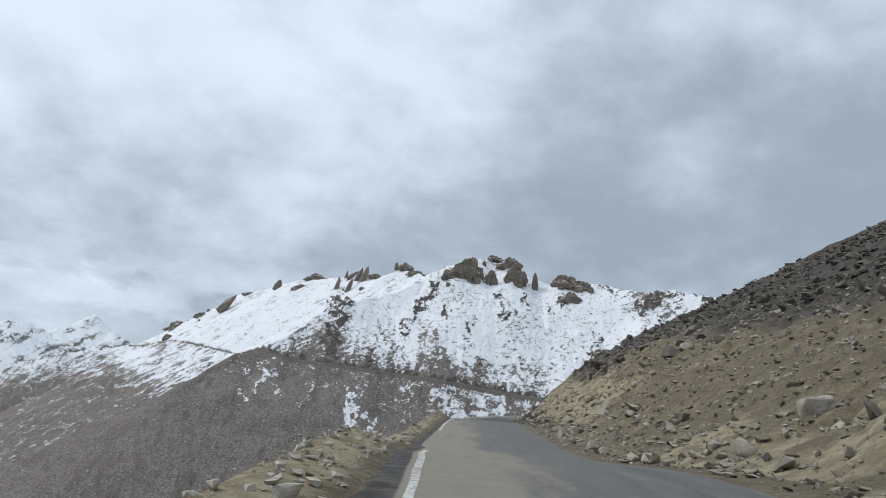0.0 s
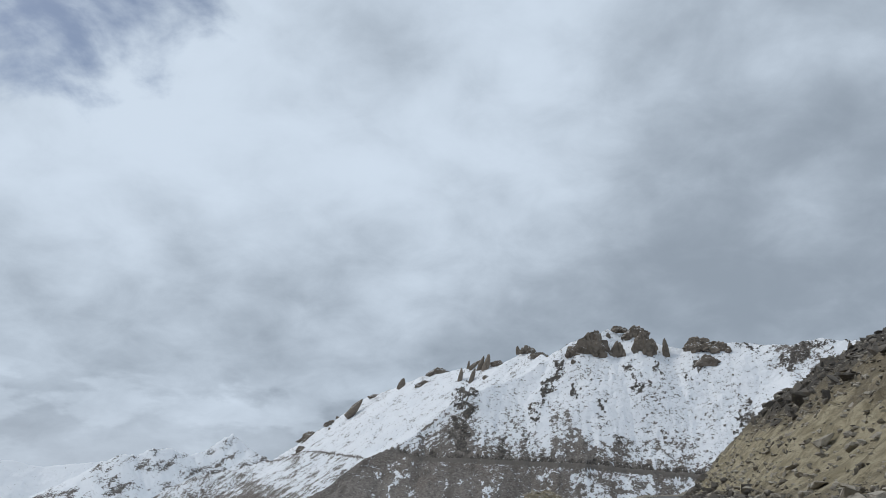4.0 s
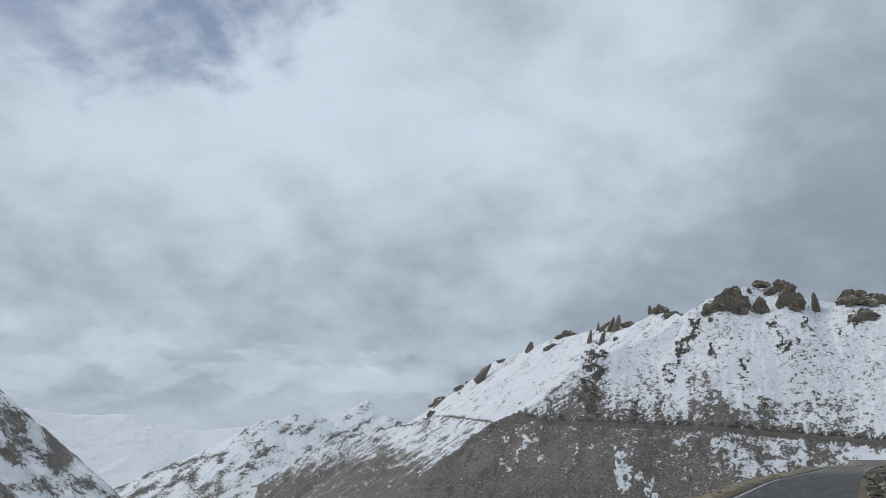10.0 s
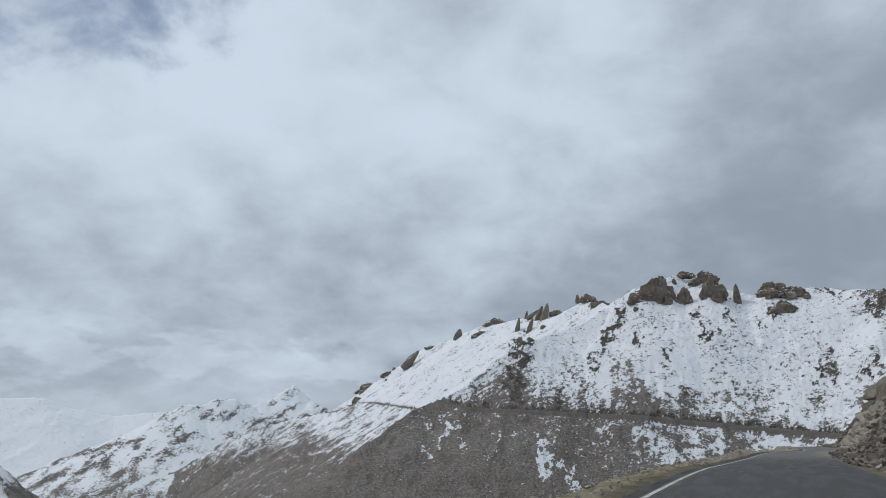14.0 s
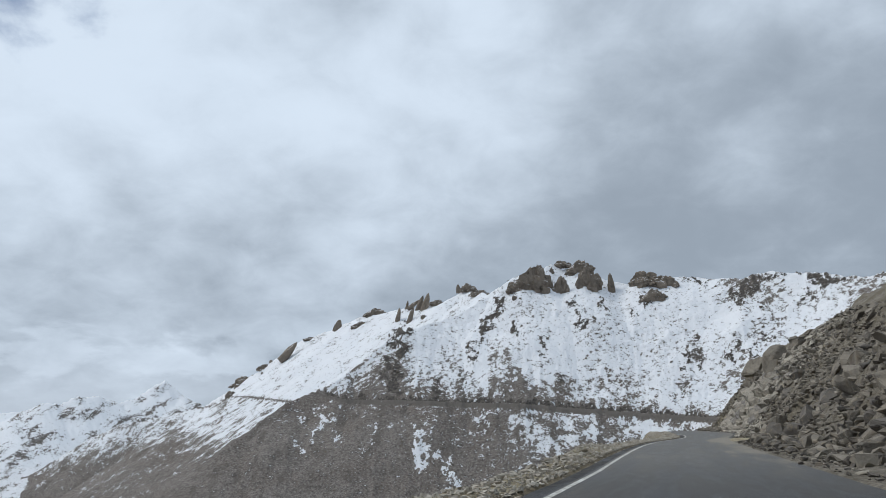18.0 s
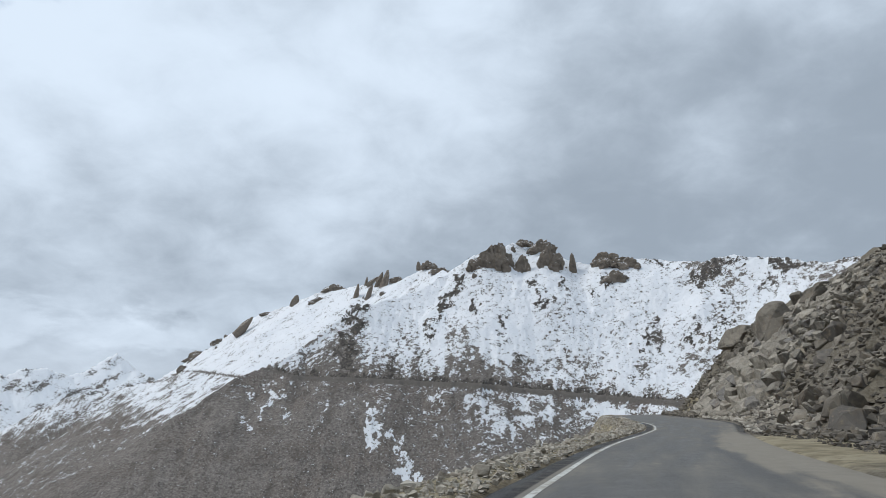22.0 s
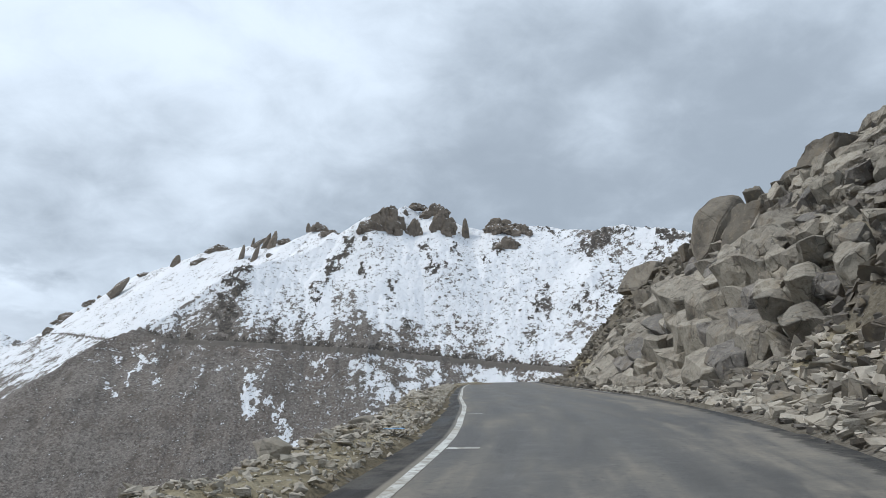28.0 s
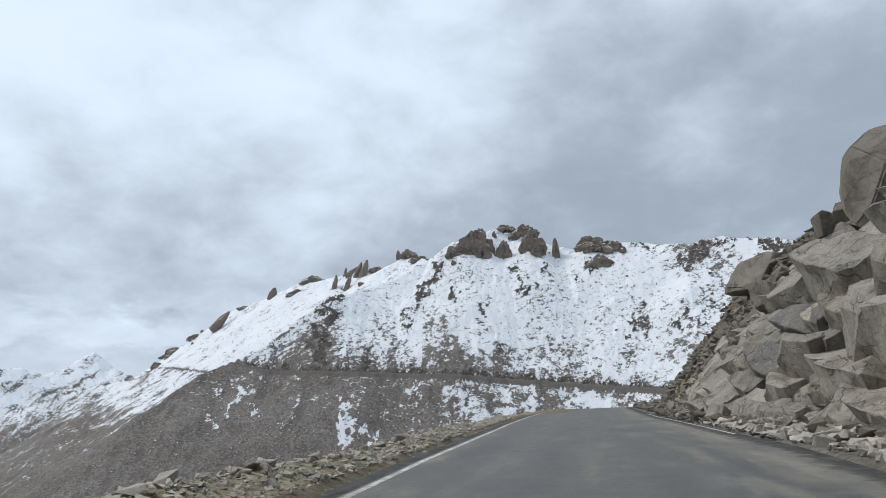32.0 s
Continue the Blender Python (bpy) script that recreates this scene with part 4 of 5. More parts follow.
def lay(name, mesh, s, d, size, turn, sink, label, group, category="boulder"):
    """A rock resting in the ground at (s, d). size: half its length; turn: Euler degrees about its own axes."""
    x, y, z = ground_at(s, d)
    ob = new(name, mesh)
    rot = Euler([radians(a) for a in turn]).to_matrix()
    half = max(abs((rot @ v.co).z) for v in mesh.vertices) * size
    ob.matrix_world = Matrix.Translation((x, y, z + half * (1 - sink) - half * 0.12)) @ rot.to_4x4() @ Matrix.Diagonal((size, size, size, 1))
    tagged(ob, label, category, group)
    return ob


def rubble(name, places, meshes, mat, label, seed):
    """Many small stones as one mesh. places: rows of x, y, z, size, tilt."""
    rng = np.random.default_rng(seed)
    verts, faces, base = [], [], 0
    shapes = []
    for me in meshes:
        shapes.append((np.array([v.co[:] for v in me.vertices]), [tuple(p.vertices) for p in me.polygons]))
    for x, y, z, size, tilt in places:
        v, f = shapes[rng.integers(len(shapes))]
        e = Euler((rng.normal(0, tilt), rng.normal(0, tilt), rng.uniform(0, 6.28)))
        verts.append(v @ np.array(e.to_matrix()).T * size * rng.uniform(0.7, 1.2, 3) + (x, y, z))
        faces += [tuple(i + base for i in q) for q in f]
        base += len(v)
    me = bpy.data.meshes.new(name)
    me.from_pydata(np.vstack(verts).tolist(), [], faces)
    me.materials.append(mat)
    return tagged(new(name, me), label, "stones", kind="stuff")


def simple_mesh(seed, size, points=9):
    bm = hull(random.Random(seed), points, size, 0.6)
    me = bpy.data.meshes.new("stone")
    bm.to_mesh(me)
    bm.free()
    return me


PEBBLES = [simple_mesh(60 + i, (1, 0.7, 0.3 + 0.12 * (i % 4)), 9 + i % 3) for i in range(8)]


def scatter(rng, n, s_range, d_range, size_range, power=2.0, sink=0.25):
    s = rng.uniform(*s_range, n)
    d = d_range(s, rng.uniform(0, 1, n))
    size = size_range[0] + (size_range[1] - size_range[0]) * rng.uniform(0, 1, n) ** power
    x, y, z = on_road(s, d)
    return np.stack((x, y, z + near_height(s, d) + size * 0.3 * (1 - sink), size, rng.uniform(0.08, 0.45, n)), 1)


def right_strip(lo, hi, power=1.0):
    return lambda s, u: paved_edge(s) + lo + 2.0 * np.exp(-(((s - 285) / 15) ** 4)) + (hi - lo) * u**power


def left_strip(lo, hi):
    return lambda s, u: painted_edge(s) - lo - (hi - lo) * u


rng = np.random.default_rng(7)
dice = random.Random(11)

# stones along both verges and over the slopes
rubble("roadside_stones", scatter(rng, 2600, (-10, 235), right_strip(0.3, 7.5, 1.3), (0.04, 0.32), 3), PEBBLES, ROCK, "loose tan and grey stones along the foot of the bank", 1)
rubble("slope_stones", scatter(rng, 5000, (-10, 215), right_strip(3, 30), (0.05, 0.45), 4), PEBBLES, ROCK, "loose tan stones lying on the earth slope", 2)
rubble("slope_clods", scatter(rng, 8000, (-10, 215), right_strip(1.5, 34), (0.04, 0.42), 4), PEBBLES, ROCK, "loose brown stones and clods on the earth slope", 12)
rubble("foot_blocks", scatter(rng, 620, (100, 215), right_strip(0.7, 5), (0.12, 0.7), 2), PEBBLES, DARK_ROCK, "dark broken blocks lying along the foot of the bank", 13)
rubble("dark_scree", scatter(rng, 2600, (-10, 130), right_strip(27, 66), (0.2, 1.0), 2.2), PEBBLES, DARK_ROCK, "dark angular scree on the upper slope", 3)
rubble("slope_clods", scatter(rng, 6000, (-10, 215), right_strip(1.5, 34), (0.05, 0.36), 3), PEBBLES, MID_ROCK, "loose brown clods and stones on the earth slope", 16)
rubble("far_rubble", scatter(rng, 3000, (398, 466), right_strip(0.5, 24, 1.0), (0.15, 1.1), 2.2), PEBBLES, MID_ROCK, "broken grey and tan blocks beyond the rock face", 17)
rubble("outer_stones", scatter(rng, 4500, (200, 400), left_strip(2.0, 5.0), (0.04, 0.3), 3, 0.4), PEBBLES, BANK_ROCK, "tan stones down the outer side of the road bank", 18)
rubble("upper_scree", scatter(rng, 2200, (120, 235), right_strip(14, 62), (0.2, 1.1), 2.2), PEBBLES, DARK_ROCK, "dark angular scree above the road cut", 15)
rubble("rockfall_rubble", scatter(rng, 13000, (205, 405), right_strip(1.0, 22, 1.2), (0.08, 0.62), 2.0), PEBBLES, MID_ROCK, "broken grey and tan blocks of a rockfall", 4)
rubble("rockfall_grit", scatter(rng, 5200, (205, 400), right_strip(-0.15, 4, 1.8), (0.025, 0.2), 3), PEBBLES, DARK_ROCK, "dark gravel at the edge of the asphalt", 5)
rubble("fallen_rubble", scatter(rng, 4200, (306, 372), right_strip(0.25, 4.6, 1.0), (0.06, 0.42), 1.6), PEBBLES, BANK_ROCK, "tan broken slabs heaped at the foot of the rock face", 10)
rubble("dark_rubble", scatter(rng, 3500, (212, 360), right_strip(0.8, 20, 1.1), (0.08, 0.55), 1.8), PEBBLES, DARK_ROCK, "dark broken slabs among the rockfall", 11)
rubble("verge_stones", scatter(rng, 2800, (-10, 420), left_strip(1.2, 3.0), (0.03, 0.2), 3), PEBBLES, BANK_ROCK, "tan stones on the outer verge of the road", 6)
rubble("bank_stones", scatter(rng, 13000, (215, 400), left_strip(0.75, 2.7), (0.02, 0.17), 3.4, 0.5), PEBBLES, BANK_ROCK, "tan and grey broken stones heaped on the outer bank", 9)
rubble("bend_stones", scatter(rng, 2000, (-6, 62), left_strip(0.9, 3.2), (0.02, 0.16), 4, 0.6), PEBBLES, BANK_ROCK, "tan stones heaped on the outer bank of the first bend", 14)
rubble("verge_gravel", scatter(rng, 12000, (205, 400), left_strip(0.68, 2.8), (0.02, 0.10), 2, 0.7), PEBBLES, BANK_ROCK, "fine gravel beside the dark shoulder", 8)


def boulders(name, n, s_range, d_of, sizes, kinds, looks, label, group, slope_tilt, seed, sink=0.45):
    r = random.Random(seed)
    for _ in range(n):
        s = r.uniform(*s_range)
        d = float(d_of(np.array(s), r.random()))
        size = sizes[0] + (sizes[1] - sizes[0]) * r.random() ** 2
        mesh = r.choice(looks[r.choice(kinds)])
        h = math.degrees(float(np.interp(s, LINE_S, HEAD)))
        turn = (r.gauss(0, 16), -slope_tilt + r.gauss(0, 18), -h + r.uniform(0, 360) if r.random() < 0.5 else -h + r.gauss(90, 35))
        lay(name, mesh, s, d, size, turn, sink, label, group)


boulders("boulder", 60, (12, 115), right_strip(4, 26), (0.35, 1.25), (0, 1, 2), LIGHT, "pale grey angular boulder half sunk in the earth slope", "boulders on the earth slope", 20, 101)
boulders("boulder", 30, (20, 150), right_strip(1.6, 5.0), (0.3, 0.95), (0, 2), LIGHT, "tan boulder at the foot of the earth bank", "boulders along the bank", 10, 102)
boulders("dark_block", 44, (130, 240), right_strip(1.8, 6.5), (0.3, 1.1), (0, 1), DARK, "dark broken block at the foot of the cut bank", "dark blocks below the cut", 10, 103)
boulders("dark_block", 40, (60, 215), right_strip(15, 30), (0.6, 1.7), (0, 1), DARK, "dark frost-split block on the old slope above the cut", "dark blocks above the cut", 25, 104)
boulders("rockfall_boulder", 300, (218, 350), right_strip(3.0, 22, 1.1), (0.3, 1.35), (0, 1, 1, 1, 2), MID, "grey-brown angular rockfall boulder among rubble", "rockfall boulders", 28, 105)
boulders("dark_block", 150, (220, 352), right_strip(3.0, 22), (0.35, 1.3), (0, 1), DARK, "dark grey rockfall boulder among rubble", "dark rockfall boulders", 28, 106)
boulders("fallen_block", 80, (305, 420), right_strip(1.0, 4.5), (0.2, 0.7), (0, 1, 2), LIGHT, "tan fallen block at the foot of the rock face", "fallen blocks at the rock face", 8, 107)
boulders("verge_stone", 60, (-5, 400), left_strip(1.4, 2.6), (0.10, 0.30), (0, 1, 2), LIGHT, "weathered tan stone on the outer verge", "stones along the outer verge", 0, 108)

# the rock face past the rockfall
def face_mesh(seed, size, points):
    """A massive block with flat joints, worn corners and a hackly skin."""
    r = random.Random(seed)
    bm = bmesh.new()
    for i in range(8):  # a skewed box, its corners knocked off
        corner = Vector(((i & 1) * 2 - 1, (i >> 1 & 1) * 2 - 1, (i >> 2 & 1) * 2 - 1))
        for axis in range(3):
            if r.random() < 0.75:
                cut = corner.copy()
                cut[axis] *= r.uniform(0.45, 0.9)
                bm.verts.new([c * z * r.uniform(0.85, 1.0) for c, z in zip(cut, size)])
    got = bmesh.ops.convex_hull(bm, input=bm.verts[:])
    bmesh.ops.delete(bm, geom=[g for g in got["geom_interior"] if isinstance(g, bmesh.types.BMVert)], context="VERTS")
    lean = [r.gauss(0, 0.22) for _ in range(4)]
    for v in bm.verts:
        v.co.x += lean[0] * v.co.z + lean[1] * v.co.y
        v.co.y += lean[2] * v.co.z
        v.co *= 1 + lean[3] * v.co.z * 0.5
    bmesh.ops.dissolve_limit(bm, angle_limit=0.22, verts=bm.verts[:], edges=bm.edges[:])
    bmesh.ops.bevel(bm, geom=bm.edges[:], offset=0.05 * min(size), segments=2, profile=0.6, affect="EDGES", clamp_overlap=True)
    bmesh.ops.triangulate(bm, faces=bm.faces[:])
    for limit in (0.5, 0.28, 0.16):
        bmesh.ops.subdivide_edges(bm, edges=[e for e in bm.edges if e.calc_length() > limit], cuts=1)
        bmesh.ops.triangulate(bm, faces=bm.faces[:])
    bm.normal_update()
    off = Vector((seed * 2.3, seed, 0))
    moves = []
    for v in bm.verts:
        step = round(2.2 * noise.noise(v.co * 1.9 + off) + 0.6 * noise.noise(v.co * 5 + off)) * 0.045
        moves.append((v, v.normal * (step + 0.02 * noise.noise(v.co * 4 + off) + 0.012 * noise.noise(v.co * 11 + off))))
    for v, m in moves:
        v.co += m
    for f in bm.faces:
        f.smooth = True
    me = bpy.data.meshes.new("face_block")
    bm.to_mesh(me)
    bm.free()
    me.set_sharp_from_angle(angle=radians(28))
    return me


def cells(u, v, wide, high, seed):
    """Irregular cells: each place's own cell's random numbers and middle, and the distance to its border."""
    gu, gv = u / wide, v / high
    iu, iv = np.floor(gu).astype(np.int64), np.floor(gv).astype(np.int64)
    first, second = np.full(u.shape, 9.0), np.full(u.shape, 9.0)
    own = [np.zeros(u.shape) for _ in range(2)]
    ids = [np.zeros(u.shape, np.int64) for _ in range(2)]
    for a in (-1, 0, 1):
        for b in (-1, 0, 1):
            cu, cv = iu + a + hashed(iu + a, iv + b, seed), iv + b + hashed(iu + a, iv + b, seed + 1)
            dist = np.maximum(np.abs(gu - cu), 0.75 * np.abs(gv - cv)) * 0.7 + 0.3 * np.hypot(gu - cu, gv - cv)
            near = dist < first
            second = np.where(near, first, np.minimum(second, dist))
            own = [np.where(near, c, o) for c, o in zip((cu, cv), own)]
            ids = [np.where(near, c, o) for c, o in zip((iu + a, iv + b), ids)]
            first = np.minimum(first, dist)
    rnd = [hashed(*ids, seed + 2 + q) for q in range(4)]
    return rnd, (u - own[0] * wide, v - own[1] * high), (second - first) * min(wide, high)


def face_profile(s, q):
    """Where the cliff's surface lies: metres right of the road and over its level, from its foot (q = 0) to its back (1)."""
    wall = np.clip(np.minimum((s - 339) / 8, (380 - s) / 9), 0, 1)
    toe = np.interp(s, (335, 360, 400, 430), (6.2, 4.8, 4.3, 4.6))
    at = (0, 0.08, 0.2, 0.34, 0.48, 0.68, 1)
    steep_d, steep_h = np.interp(q, at, (6.4, 7.4, 8.5, 9.4, 11.0, 14.0, 23)), np.interp(q, at, (-0.7, 0.5, 2.6, 5.6, 8.2, 11.6, 19.8))
    plain_d, plain_h = toe + 18 * q, -0.7 + 20.6 * q
    return plain_d + (steep_d - plain_d) * wall, plain_h + (steep_h - plain_h) * wall


def rock_face():
    """The bedrock behind the cliff's blocks: stepped, cracked and earthy."""
    s = np.arange(337.0, 428.0, 0.2)
    q = np.linspace(0.0, 1.0, 160)
    S, Q = np.meshgrid(s, q, indexing="ij")
    D, H = face_profile(S, Q)
    V = np.concatenate((np.zeros((len(s), 1)), np.cumsum(np.hypot(np.diff(D, axis=1), np.diff(H, axis=1)), axis=1)), axis=1)
    out, joint, tone = (np.zeros(S.shape) for _ in range(3))
    for wide, high, amp, tilt, gap, deep, seed in ((2.6, 2.2, 0.7, 0.4, 0.2, 0.3, 301), (0.9, 0.7, 0.3, 0.3, 0.10, 0.12, 321)):
        (r0, r1, r2, r3), (du, dv), border = cells(S + 0.22 * V, V + 0.16 * S, wide, high, seed)
        cut = np.clip(1 - border / gap, 0, 1)
        out = out + amp * (r0 - 0.5) + tilt * 2 * ((r1 - 0.5) * du + (r2 - 0.5) * dv) - deep * cut
        joint, tone = np.maximum(joint, cut), tone + (r3 - 0.5) * amp * 1.4
    edge = np.clip(np.minimum.reduce(((S - 337) / 4, (428 - S) / 8, (1 - Q) / 0.1)), 0, 1)
    out = out * np.clip(Q / 0.04, 0.2, 1) - 2.0 * (1 - edge) - 0.35
    lean = radians(50)
    x, y, z = on_road(S, D - out * np.sin(lean))
    ob = mesh_grid("rock_face", x, y, z + H + out * np.cos(lean), FACE_ROCK, {"tone": np.clip(0.35 + 0.7 * tone, 0, 1), "joint": joint}, smooth=False)
    return tagged(ob, "tan and grey jointed bedrock cliff with dark open cracks", "rock face", kind="structure")


def joint_block(seed, size):
    """A block broken along flat joints: crisp edges, a few chipped corners, almost plane faces."""
    r = random.Random(seed)
    bm = bmesh.new()
    bmesh.ops.create_cube(bm, size=2.0)
    skew = [r.gauss(0, 0.16) for _ in range(6)]
    for v in bm.verts:
        x, y, z = v.co
        v.co = Vector((x + skew[0] * z + skew[1] * y, y + skew[2] * z + skew[3] * x, z + skew[4] * x + skew[5] * y)) * r.uniform(0.86, 1.08)
    for _ in range(7):  # corners and edges split off
        n = Vector((r.gauss(0, 1), r.gauss(0, 1), r.gauss(0, 1))).normalized()
        got = bmesh.ops.bisect_plane(bm, geom=bm.verts[:] + bm.edges[:] + bm.faces[:], plane_co=n * r.uniform(0.85, 1.15), plane_no=n, clear_outer=True)
        rim = [e for e in got["geom_cut"] if isinstance(e, bmesh.types.BMEdge)]
        if rim:
            bmesh.ops.contextual_create(bm, geom=rim)
    for v in bm.verts:
        v.co = Vector((v.co.x * size[0], v.co.y * size[1], v.co.z * size[2]))
    bmesh.ops.bevel(bm, geom=bm.edges[:], offset=0.028, segments=1, affect="EDGES", clamp_overlap=True)
    bmesh.ops.triangulate(bm, faces=bm.faces[:])
    for limit in (0.7, 0.4):
        bmesh.ops.subdivide_edges(bm, edges=[e for e in bm.edges if e.calc_length() > limit], cuts=1)
        bmesh.ops.triangulate(bm, faces=bm.faces[:])
    bm.normal_update()
    off = Vector((seed * 2.3, seed, 0))
    moves = [(v, v.normal * (0.06 * noise.noise(v.co * 1.5 + off) + 0.05 * round(1.8 * noise.noise(v.co * 2.2 + off)) + 0.03 * noise.noise(v.co * 6 + off))) for v in bm.verts]
    for v, m in moves:
        v.co += m
    me = bpy.data.meshes.new("face_block")
    bm.to_mesh(me)
    bm.free()
    return me


JOINTED = [joint_block(500 + i, ((1, 0.7, 0.8), (1, 0.5, 0.62), (0.8, 0.6, 1.0), (1, 0.6, 0.36))[i % 4]) for i in range(16)]
JOINTED = [[with_material(m, mat) for m in JOINTED] for mat in (CLIFF_ROCK, CLIFF_ROCK, CLIFF_GREY)]


def cliff_blocks(cliff):
    """The cliff's blocks, set in rows along its joints: massive low down, smaller and looser above."""
    r = random.Random(77)
    verts, faces, base = [], [], 0
    q = 0.03
    while q < 0.9:
        big = float(np.interp(q, (0, 0.10, 0.4, 0.6, 1), (1.3, 1.9, 1.7, 1.1, 0.75)))
        loose = float(np.interp(q, (0.3, 0.6), (0.0, 1.0)))
        s = 339.5 + r.uniform(0, 2)
        while s < 415:
            size = 0.82 * big * r.choice((0.6, 0.8, 1.0, 1.25, 1.5)) * float(np.interp(s, (340, 346, 352, 388, 396), (0.5, 0.6, 1.0, 1.0, 0.85)))
            at = q + r.uniform(-0.03, 0.03)
            d, h = (float(v) for v in face_profile(s, at))
            d2, h2 = (float(v) for v in face_profile(s, at + 0.06))
            rise = math.atan2(h2 - h, max(d2 - d, 0.05))
            x, y, z = (float(v) for v in on_road(s, d))
            kind = r.choice((0, 0, 0, 1, 1, 2))
            mesh = r.choice(JOINTED[kind])
            head = float(np.interp(s, LINE_S, HEAD))
            into = (0.42 + r.uniform(-0.12, 0.12)) * size
            massive = 350 < s < 386 and at < 0.46
            stretch = 1.25 if massive else 1.0
            wild = 0.45 if massive else 0.6 + loose
            tilt = Euler((r.gauss(0, 0.09 * wild), radians(-16) + r.gauss(0, 0.12 * wild), r.gauss(0, 0.12 * wild))).to_matrix().to_4x4()
            # x along the road, y into the slope, z up the slope
            place = (Matrix.Translation((x, y, z + h)) @ Matrix.Rotation(math.pi / 2 - head, 4, "Z") @ Matrix.Rotation(-(math.pi / 2 - rise) * 0.85, 4, "X")
                     @ Matrix.Translation((0, into, 0)) @ tilt @ Matrix.Diagonal((size * stretch, size, size * (0.5 + 0.5 * stretch), 1)))
            if s > 388 or at > 0.72:
                m = np.array(place)
                verts.append(np.array([v.co[:] for v in mesh.vertices]) @ m[:3, :3].T + m[:3, 3])
                faces += [tuple(k + base for k in f.vertices) for f in mesh.polygons]
                base += len(mesh.vertices)
            else:
                ob = new("block", mesh)
                ob.matrix_world = place
                ob.parent = cliff
                if kind == 2:
                    tagged(ob, "dark grey block")
            s += size * stretch * r.uniform(1.5, 1.9)
        q += 0.05 * big * r.uniform(0.9, 1.15)
    me = bpy.data.meshes.new("upper_blocks")
    me.from_pydata(np.vstack(verts).tolist(), [], faces)
    me.materials.append(CLIFF_ROCK)
    rest = new("upper_blocks", me)
    rest.parent = cliff
    tagged(rest, "tan jointed blocks along the cliff's top and far end", kind="stuff")


cliff_blocks(rock_face())
def ledge_stones(n, sizes, mat, label, seed):
    """Broken stones caught in the cliff's joints and on its ledges."""
    r = np.random.default_rng(seed)
    q = r.uniform(0.02, 0.95, n) ** 0.8
    s = r.uniform(339, 410, n)
    keep = (q > 0.45) | (s < 352) | (r.uniform(0, 1, n) < 0.3)
    s, q = s[keep], q[keep]
    d, h = face_profile(s, q)
    x, y, z = on_road(s, d + 0.15)
    size = sizes[0] + (sizes[1] - sizes[0]) * r.uniform(0, 1, len(s)) ** 2.5
    rubble("ledge_stones", np.stack((x, y, z + h + 0.25, size, r.uniform(0.2, 0.6, len(s))), 1), PEBBLES, mat, label, seed)


ledge_stones(2600, (0.1, 0.75), CLIFF_ROCK, "tan broken stones caught on the ledges of the rock face", 31)
ledge_stones(1800, (0.1, 0.6), DARK_ROCK, "dark slabs of broken stone on the ledges of the rock face", 32)
# boulders perched on its ledges
PERCHED = [with_material(face_mesh(240 + i, (1, 0.85, 0.9), 12), MID_ROCK) for i in range(4)]
POINTED = with_material(boulder_mesh(251, (1, 0.85, 1.12), 26, 0.2, 0.1, 3, 0.08), MID_ROCK)


def perched(mesh, s, d, up, w, h, yaw, roll=0.0, words="grey-brown boulder perched on a ledge of the rock face"):
    """w, h: half sizes; up: its middle over the road's level."""
    x, y, z = on_road(s, d)
    ob = new("perched_boulder", mesh)
    head = float(np.interp(s, LINE_S, HEAD))
    ob.matrix_world = Matrix.Translation((float(x), float(y), float(z) + up)) @ Matrix.Rotation(-head + radians(yaw), 4, "Z") @ Matrix.Rotation(radians(roll), 4, "Y") @ Matrix.Diagonal((w, w * 0.9, h * 1.08, 1))
    tagged(ob, words, "boulder", "boulders perched on the rock face")


perched(POINTED, 381, 15.6, 14.0, 3.3, 3.6, 15, 8, "huge pointed tan boulder perched on the rock face")
perched(PERCHED[3], 409, 14.2, 11.5, 1.7, 1.35, 10, -6)
perched(PERCHED[1], 365, 13.4, 11.2, 1.6, 2.0, 40, 14, "tall tan wedge-shaped boulder on the rock face")
perched(PERCHED[2], 387, 20.6, 18.6, 1.3, 1.4, 60, -20)
perched(PERCHED[3], 384, 23.4, 20.4, 0.9, 0.6, 20)
perched(PERCHED[0], 383, 21.6, 18.6, 1.1, 0.6, 75, 8)
perched(PERCHED[0], 398, 15.8, 14.6, 1.0, 1.1, 30, 10)
perched(PERCHED[2], 362, 14.8, 12.2, 1.6, 0.9, 80, -10)
perched(PERCHED[3], 374, 14.8, 12.9, 1.0, 0.95, 50, 12)
perched(PERCHED[0], 388, 15.2, 12.9, 1.6, 1.5, 70, -14)
perched(PERCHED[2], 406, 12.6, 9.9, 2.0, 1.2, 35, 18)
perched(PERCHED[1], 360, 17.6, 15.3, 1.7, 1.1, 20, 10)
perched(PERCHED[3], 440, 18.5, float(near_height(np.array([440.0]), np.array([18.5]))[0]) + 0.8, 3.5, 2.7, 40, 0,
        "pale grey-brown boulder at the end of the rock face")


def leaning_slab(s, d, size, lean):
    """A broad slab that slid down and rests against the foot of the cliff."""
    x, y, z = ground_at(s, d)
    ob = new("fallen_slab", JOINTED[0][3])
    head = float(np.interp(s, LINE_S, HEAD))
    ob.matrix_world = Matrix.Translation((x, y, z + 0.25 * size)) @ Matrix.Rotation(math.pi / 2 - head, 4, "Z") @ Matrix.Rotation(radians(lean), 4, "X") @ Matrix.Diagonal((size * 1.5, size, size * 0.8, 1))
    tagged(ob, "broad pale slab resting against the foot of the cliff", "boulder", "fallen blocks at the rock face")


